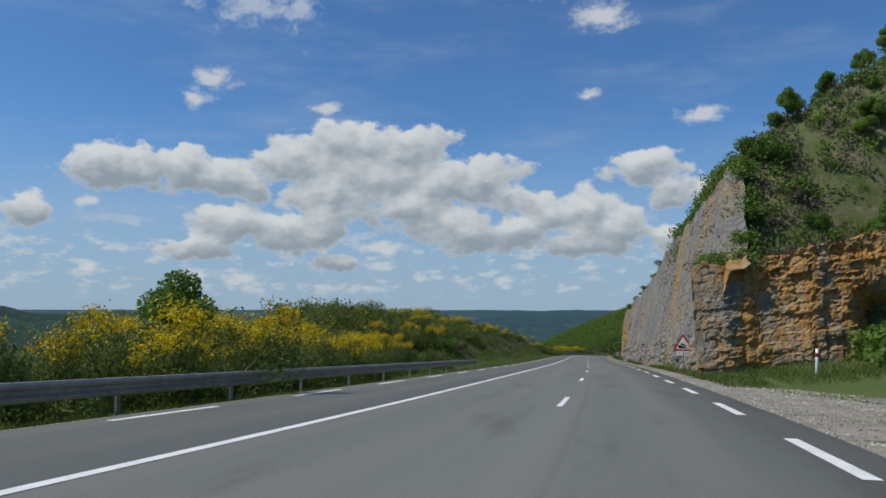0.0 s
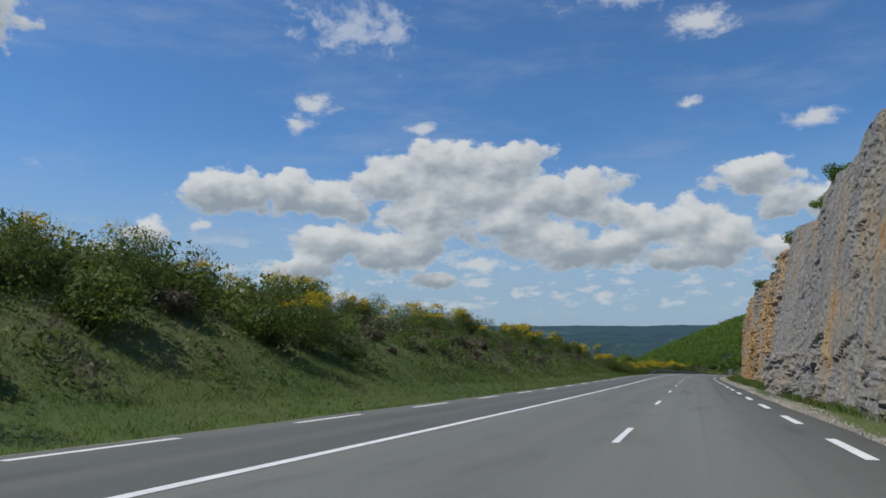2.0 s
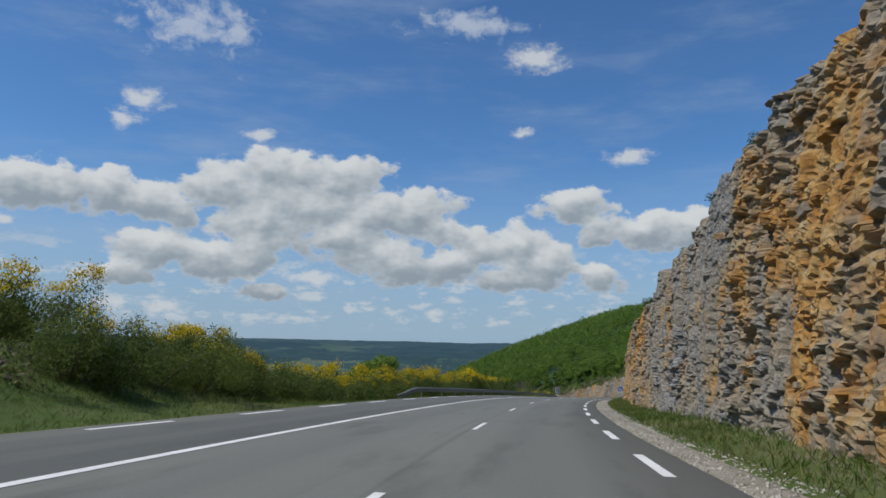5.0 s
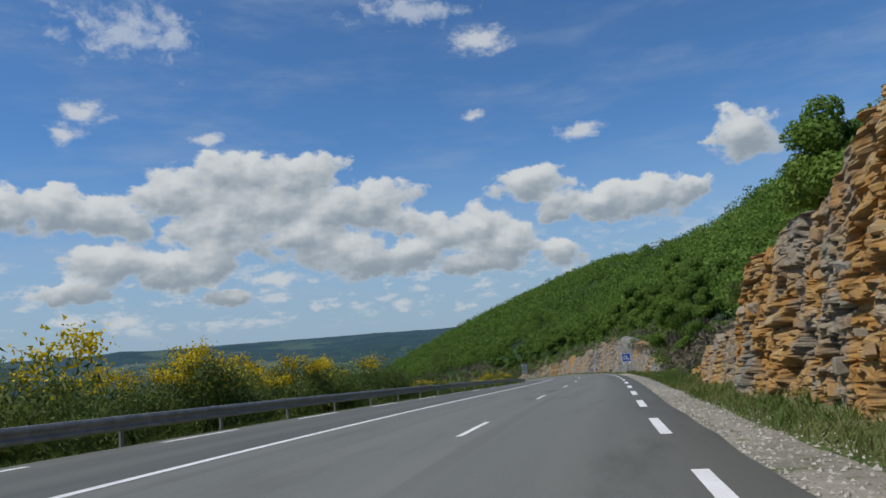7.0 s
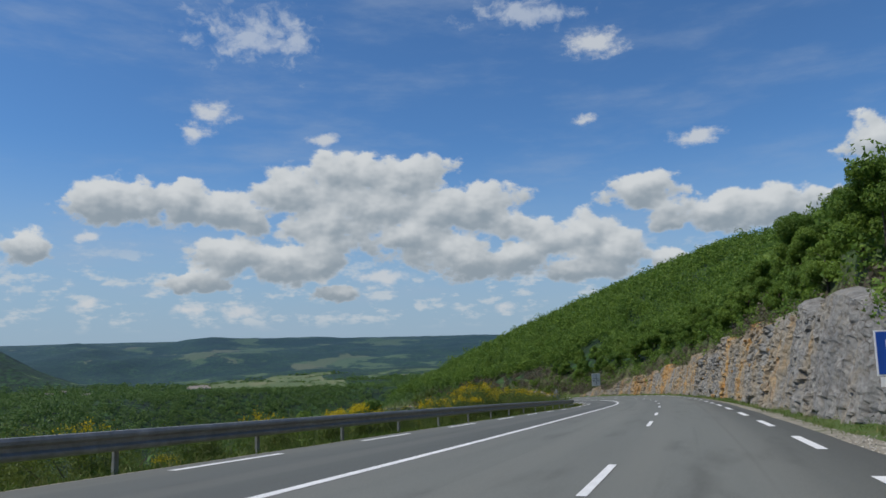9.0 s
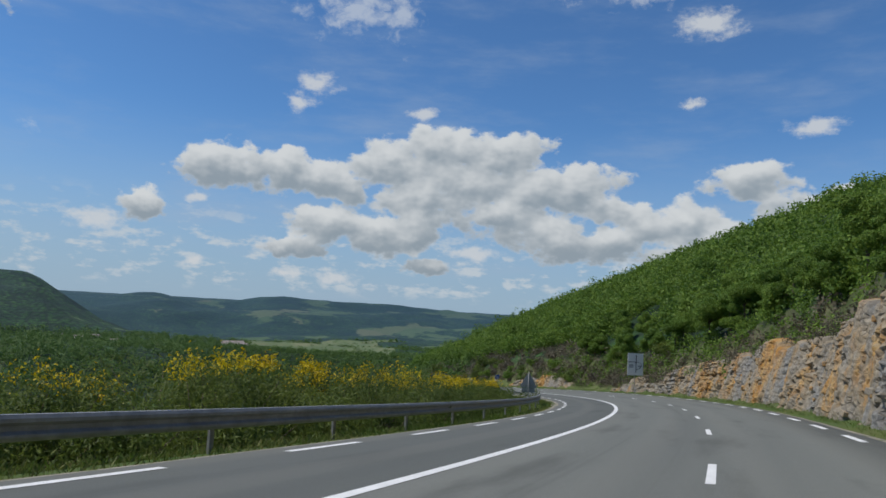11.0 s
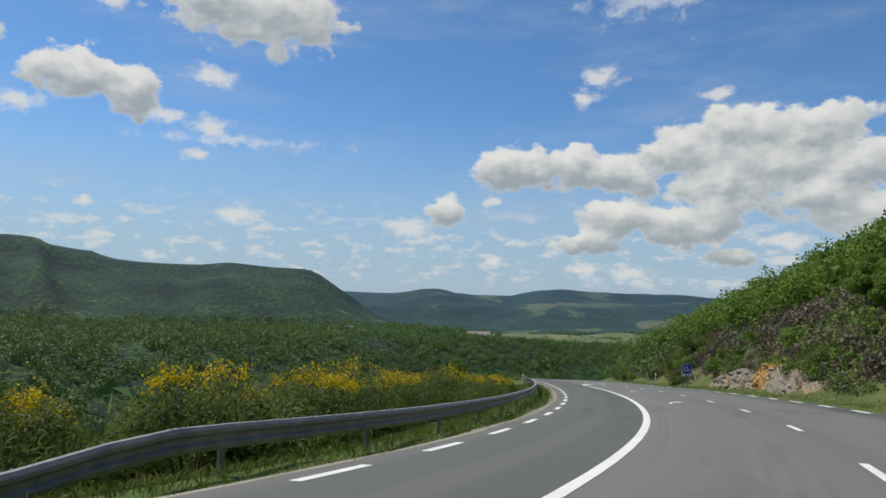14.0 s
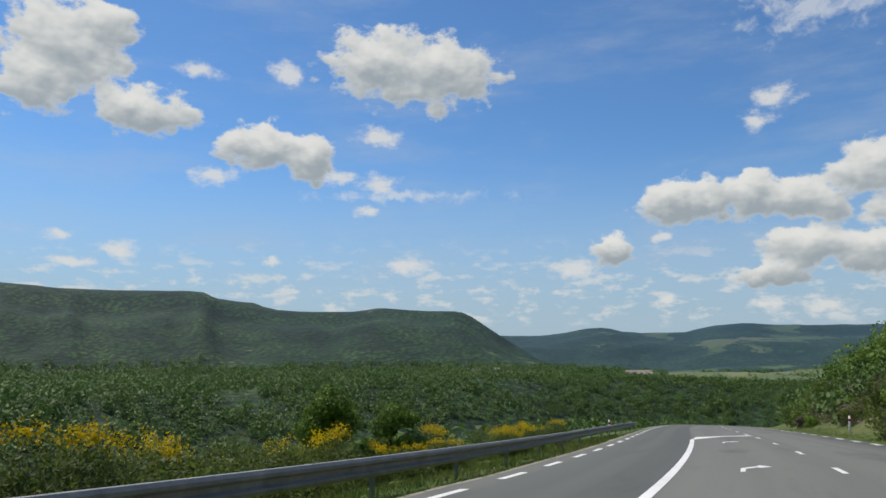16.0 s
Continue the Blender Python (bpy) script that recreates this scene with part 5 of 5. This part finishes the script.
guard_rail(-30, 49.0, -4.25, 0.56, "weathered grey steel guard rail before the knoll")
guard_rail(186, 358.0, -4.3, 0.56, "long weathered grey steel guard rail above the valley", True, True)
guard_rail(360.5, 450, -4.45, 0.47, "grey steel guard rail along the lower bend", True, False, 0.3)


# ---------------------------------------------------------------- signs
def post_of(thing, h, x=0.0, r=0.032):
    bm = bmesh.new()
    tube(bm, [(x, 0.03, -0.4), (x, 0.03, h * 0.5), (x, 0.03, h)], [r, r, r], 10)
    return part("post", bm, ZINC, thing, "grey steel post")


def set_sign(thing, s, o, turn=0.0, size=1.0):
    x, y, z = standing(s, o)
    thing.matrix_basis = pose(x, y, z, 0, 0, heading(s) + turn) @ Matrix.Scale(size, 4)


def tri(r, z, k=1.0):
    return [(math.sin(a) * r * k, z + math.cos(a) * r * k) for a in (0, 2.0944, 4.18879)]


def rounded_tri(r, z, q=0.13):
    out = []
    for i in range(3):
        c = i * 2.0944
        for da in (-0.8, -0.3, 0.3, 0.8):
            out.append((math.sin(c) * r * (1 - q) + math.sin(c + da) * r * q, z + math.cos(c) * r * (1 - q) + math.cos(c + da) * r * q))
    return out


def plate(thing, name, outline, y0, y1, mat, label=""):
    bm = bmesh.new()
    prism(bm, outline, y0, y1)
    bmesh.ops.recalc_face_normals(bm, faces=bm.faces)
    return part(name, bm, mat, thing, label)


def rect(w, h, x, z):
    return [(x - w / 2, z - h / 2), (x + w / 2, z - h / 2), (x + w / 2, z + h / 2), (x - w / 2, z + h / 2)]


def words(thing, body, size, x, y, z, mat):
    cu = bpy.data.curves.new("lettering", "FONT")
    cu.body, cu.size, cu.align_x, cu.align_y = body, size, "CENTER", "CENTER"
    cu.extrude = 0.001
    tmp = new("lettering", cu)
    dg = bpy.context.evaluated_depsgraph_get()
    me = bpy.data.meshes.new_from_object(tmp.evaluated_get(dg))
    bpy.data.objects.remove(tmp)
    me.materials.clear()
    me.materials.append(mat)
    me.transform(pose(x, y, z, 90, 0, 0))
    return part("lettering", me, mat, thing)


def warning_sign():
    t = new("warning_sign")
    tagged(t, "red-edged triangular steep-descent sign with a white distance plate", "road sign")
    post_of(t, 2.05)
    panel = plate(t, "panel", rounded_tri(0.60, 1.55), 0.0, 0.02, SIGN_RED, "red border")
    plate(panel, "face", rounded_tri(0.44, 1.55), -0.006, 0.0, SIGN_WHITE, "white face")
    plate(panel, "symbol", [(-0.27, 1.37), (0.27, 1.37), (-0.27, 1.56)], -0.011, -0.006, SIGN_BLACK, "black slope symbol")
    plate(panel, "symbol", [(-0.14, 1.56), (0.16, 1.46), (0.18, 1.51), (0.02, 1.60), (-0.10, 1.66)], -0.011, -0.006, SIGN_BLACK, "black vehicle symbol")
    below = plate(t, "distance_plate", rect(0.80, 0.26, 0, 1.07), 0.0, 0.02, SIGN_WHITE, "white distance plate")
    words(below, "1   8 km", 0.17, 0.02, -0.004, 1.07, SIGN_BLACK)
    return t


def lane_sign(label):
    t = new("lane_sign")
    tagged(t, label, "road sign", group="blue lane signs")
    post_of(t, 2.2)
    panel = plate(t, "panel", rect(0.90, 0.90, 0, 1.75), 0.0, 0.02, SIGN_WHITE, "white rim")
    plate(panel, "face", rect(0.84, 0.84, 0, 1.75), -0.006, 0.0, SIGN_BLUE, "blue face")
    plate(panel, "arrow", rect(0.07, 0.52, -0.22, 1.75), -0.011, -0.006, SIGN_WHITE, "white lane arrow")
    plate(panel, "arrow", [(-0.04, 1.49), (0.04, 1.49), (0.06, 1.75), (0.05, 2.03), (-0.02, 2.03), (-0.01, 1.75)], -0.011, -0.006, SIGN_WHITE, "white lane arrow")
    plate(panel, "arrow", [(0.22, 1.49), (0.30, 1.49), (0.14, 1.80), (0.08, 1.76)], -0.011, -0.006, SIGN_WHITE, "white merging arrow")
    below = plate(t, "distance_plate", rect(0.80, 0.20, 0, 1.18), 0.0, 0.02, SIGN_WHITE, "white plate below")
    plate(below, "bar", rect(0.46, 0.06, 0, 1.18), -0.006, 0.0, SIGN_BLACK, "dark lettering bar")
    return t


def junction_sign():
    t = new("direction_sign")
    tagged(t, "pale grey junction diagram sign on a thin post", "road sign")
    post_of(t, 3.6)
    panel = plate(t, "panel", rect(1.62, 2.05, 0.05, 2.80), 0.0, 0.03, SIGN_WHITE, "pale panel")
    plate(panel, "route", rect(0.07, 1.55, 0.12, 2.78), -0.006, 0.0, SIGN_BLACK, "black main road line")
    plate(panel, "route", rect(0.86, 0.06, -0.28, 3.02), -0.012, -0.006, SIGN_BLACK, "black side road line")
    plate(panel, "arrow_head", [(0.12, 3.68), (0.05, 3.52), (0.19, 3.52)], -0.008, 0.0, SIGN_BLACK)
    plate(panel, "arrow_head", [(-0.74, 3.02), (-0.60, 2.95), (-0.60, 3.09)], -0.008, 0.0, SIGN_BLACK)
    bm = bmesh.new()
    pts = [(0.12 + 0.55 * math.sin(a), -0.008, 2.68 + 0.34 * math.cos(a)) for a in np.linspace(0, 3.0, 12)]
    tube(bm, pts, [0.024] * 12, 6)
    part("route", bm, SIGN_BLACK, panel, "black loop line")
    plate(panel, "bar", rect(0.46, 0.12, -0.40, 2.72), -0.006, 0.0, SIGN_BACK, "grey lettering bar")
    plate(panel, "bar", rect(0.46, 0.10, -0.40, 2.54), -0.006, 0.0, SIGN_BACK, "grey lettering bar")
    plate(panel, "bar", rect(0.34, 0.12, 0.46, 2.62), -0.006, 0.0, SIGN_BACK, "grey lettering bar")
    return t


def sign_back():
    t = new("warning_sign")
    tagged(t, "back of a triangular sign and plate, bare grey metal", "road sign")
    post_of(t, 2.3, 0, 0.035)
    plate(t, "panel", rounded_tri(0.62, 1.62), 0.06, 0.08, SIGN_BACK, "grey back")
    plate(t, "plate", rect(0.86, 0.30, 0, 1.10), 0.06, 0.08, SIGN_BACK, "grey back of the plate")
    for z in (1.40, 1.85, 1.10):
        plate(t, "bracket", rect(0.86 if z < 1.5 else 0.3, 0.04, 0, z), 0.035, 0.06, ZINC, "bracket rail")
    return t


set_sign(warning_sign(), 42.3, 8.87)
blue = lane_sign("blue square lane-merge sign with white arrows")
set_sign(blue, 268.0, 7.9, 0, 0.88)
second = lane_sign("small blue lane sign beside the scrubby bank")
set_sign(second, 415, 7.3, 8, 0.85)
set_sign(junction_sign(), 373, 6.85, 10)
set_sign(sign_back(), 353.3, -5.1, 5)


def delineator(s, o, label):
    t = new("delineator_post")
    tagged(t, label, "marker post", group="marker posts")
    bm = bmesh.new()
    tube(bm, [(0, 0, -0.3), (0, 0, 0.6), (0, 0, 1.0)], [0.06, 0.055, 0.05], 10)
    part("body", bm, SIGN_WHITE, t)
    bm = bmesh.new()
    tube(bm, [(0, 0, 0.72), (0, 0, 0.86)], [0.057, 0.055], 10)
    part("band", bm, SIGN_RED, t, "red band")
    x, y, z = standing(s, o)
    t.matrix_basis = pose(x, y, z, 0, 2, heading(s))


delineator(27, 11.6, "leaning white marker post with red band in grass")
delineator(431, 8.2, "white marker post beside the junction")
delineator(433, -4.9, "white marker post beyond the guard rail")


def turn_arrow(s, o):
    me = bpy.data.meshes.new("lane_arrow")
    pts = [(-0.10, -1.0), (0.06, -1.0), (0.10, -0.2), (0.55, 0.35), (0.55, 0.10), (1.0, 0.55), (0.55, 1.05), (0.55, 0.70), (-0.06, 0.0)]
    v = [tuple(on_road(s + b * 1.0, o + a * 0.6, 0.007)) for a, b in pts]
    me.from_pydata(v, [], [tuple(range(len(v)))])
    me.materials.append(LINE)
    tagged(new("lane_arrow", me), "white lane-change arrow painted on the asphalt", "road marking", kind="structure")


nose = bpy.data.meshes.new("line_nose")
nose.from_pydata([tuple(on_road(a, o, 0.008)) for a, o in ((419.0, -0.1), (421.0, 0.1), (425.5, 1.5), (427.0, 3.0), (428.2, 2.9), (424.5, 0.2))], [], [(0, 1, 2, 3, 4, 5)])
nose.materials.append(LINE)
tagged(new("line_nose", nose), "thick white painted nose where the axis line ends", "road marking", kind="structure")
turn_arrow(387.5, 1.3)
turn_arrow(403.0, 1.3)
turn_arrow(418.0, 1.2)


# ---------------------------------------------------------------- the valley
def field(az, d, label):
    a = np.radians(np.linspace(az[0], az[1], 26))
    dd = np.linspace(d[0], d[1], 14)
    A, D = np.meshgrid(a, dd, indexing="ij")
    wob = 1 + (fbm(A * 30, D * 0.013, 3) - 0.45) * 0.12
    x, y = MIDDLE[0] - np.sin(A) * D * wob, MIDDLE[1] + np.cos(A) * D * wob
    z = lie(x.ravel(), y.ravel()) + 0.6
    me = grid_mesh("meadow", np.stack([x.ravel(), y.ravel(), z], -1), 26, 14)
    me.flip_normals()
    me.materials.append(FIELD)
    tagged(new("meadow", me), label, "field", kind="structure")


field((28.5, 41.5), (1110 * FAR, 1390 * FAR), "pale green meadow on the valley floor")
field((29.5, 42.0), (1430 * FAR, 1690 * FAR), "light mown meadow between hedges")
field((27.5, 34.0), (1740 * FAR, 2010 * FAR), "tan field on the valley side")
field((35.0, 41.0), (1740 * FAR, 1960 * FAR), "yellow-green hay field on the valley side")
for d in (1100 * FAR, 1410 * FAR, 1715 * FAR, 2030 * FAR):
    a = np.radians(R.uniform(27, 42.5, 120))
    hx, hy = MIDDLE[0] - np.sin(a) * (d + R.normal(0, 1.5, 120)), MIDDLE[1] + np.cos(a) * (d + R.normal(0, 1.5, 120))
    blob_woods("hedge", [(x, y, z + 0.4, r) for x, y, z, r in zip(hx, hy, lie(hx, hy), R.uniform(0.8, 2.0, 120))], "dark green hedge between valley fields", OAK_FAR, 60, 0.18)


def farm(az, d, size, label):
    t = new("farmhouse")
    tagged(t, label, "house", group="valley houses")
    bm = bmesh.new()
    box(bm, (size * 2.2, size, size * 0.5), (0, 0, size * 0.25))
    part("wall", bm, WALL_PALE, t)
    bm = bmesh.new()
    prism(bm, [(-size * 0.58, size * 0.5), (size * 0.58, size * 0.5), (0, size * 0.82)], -size * 1.15, size * 1.15)
    bmesh.ops.rotate(bm, verts=bm.verts, matrix=Matrix.Rotation(radians(90), 3, "Z"))
    part("roof", bm, TILE, t)
    for k in (-0.6, 0, 0.6):
        bm = bmesh.new()
        box(bm, (size * 0.2, 0.3, size * 0.2), (k * size, -size * 0.5, size * 0.28))
        part("window", bm, SIGN_BLACK, t)
    a = radians(az)
    x, y = MIDDLE[0] - math.sin(a) * d, MIDDLE[1] + math.cos(a) * d
    t.matrix_basis = pose(x, y, float(lie(x, y)[0]) + 0.5, 0, 0, az + 15)


farm(43.4, 1170 * FAR, 5.0, "long low pale farm building in the valley")
farm(42.6, 1200 * FAR, 3.4, "pale farmhouse with a tiled roof")
for az, d in ((53.0, 1180), (54.0, 1275), (55.4, 1230), (56.5, 1310)):
    farm(az, d * FAR, 2.0, "pale village house below the mesa")


# ---------------------------------------------------------------- loose blocks standing out of the rock faces
def rock_mesh(seed):
    rng = np.random.default_rng(seed)
    bm = bmesh.new()
    bmesh.ops.create_cube(bm, size=1.0)
    bmesh.ops.bevel(bm, geom=list(bm.edges), offset=0.12, segments=1, affect="EDGES")
    for v in bm.verts:
        v.co += Vector(rng.normal(0, 0.06, 3))
    me = bpy.data.meshes.new("rock_block")
    bm.to_mesh(me)
    bm.free()
    set_attr(me, "ochre", np.full(len(me.vertices), 0.25 + 0.5 * rng.random()))
    me.materials.append(ROCK)
    return me


STONES = [rock_mesh(60 + i) for i in range(8)]


def stud(made, s_a, s_b, count, seed, low, high):
    ob, SS, O, Z = made
    rng = np.random.default_rng(seed)
    rows = np.where((SS[:, 0] > s_a) & (SS[:, 0] < s_b))[0]
    for _ in range(count):
        i, j = int(rng.choice(rows)), int(rng.integers(1, SS.shape[1] - 4))
        if Z[i, j] < low or Z[i, j] > high:
            continue
        s = float(SS[i, j])
        p = on_road(s, O[i, j])
        block = new("rock_block", STONES[int(rng.integers(8))])
        block.parent = ob
        k = rng.uniform(0.14, 0.30)
        block.matrix_basis = pose(float(p[0]), float(p[1]), float(np.interp(s, GS, RZ)) + float(Z[i, j]), *rng.normal(0, 9, 2), heading(s) + rng.normal(0, 16)) @ Matrix.Diagonal((k * 0.8, k * rng.uniform(0.9, 1.9), k * rng.uniform(0.5, 1.0), 1))


stud(upper, 96, 226, 330, 41, 0.1, 6.0)
stud(lower, 290, 372, 220, 42, 0.1, 4.5)


def gravel(n, s_rng, seed, label):
    """Loose stones along the shoulder."""
    rng = np.random.default_rng(seed)
    s = rng.uniform(*s_rng, n)
    ro_s, w = np.interp(s, RS, ro), np.interp(s, RS, vw)
    o = ro_s + 0.05 + w * 1.15 * rng.random(n) ** 1.3
    p = on_road(s, o, -0.02)
    base = np.array([(1, 0, 0), (-0.5, 0.87, 0), (-0.5, -0.87, 0), (0.2, 0.1, 0.8)])
    k = rng.uniform(0.012, 0.042, n)[:, None, None]
    turn = rng.uniform(0, 6.28, n)
    c, q = np.cos(turn), np.sin(turn)
    v = np.einsum("nij,kj->nki", np.stack([np.stack([c, -q, 0 * c], -1), np.stack([q, c, 0 * c], -1), np.stack([0 * c, 0 * c, 1 + 0 * c], -1)], 1), base)
    v = v * k * rng.uniform(0.6, 1.3, (n, 4, 1)) + p[:, None]
    i = np.arange(n)[:, None, None] * 4
    f = (i + np.array([(0, 1, 3), (1, 2, 3), (2, 0, 3)])[None]).reshape(-1, 3)
    me = bpy.data.meshes.new("loose_gravel")
    me.from_pydata(v.reshape(-1, 3).tolist(), [], f.tolist())
    me.materials.append(STONE)
    tagged(new("loose_gravel", me), label, "gravel", kind="stuff")


STONE = mat_leaf("gravel_stones", (0.19, 0.175, 0.145), (0.31, 0.29, 0.245), (0.46, 0.43, 0.37), 0.0)
gravel(16000, (0, 60), 51, "pale loose stones on the lay-by")
gravel(16000, (60, 270), 52, "pale loose stones along the shoulder")
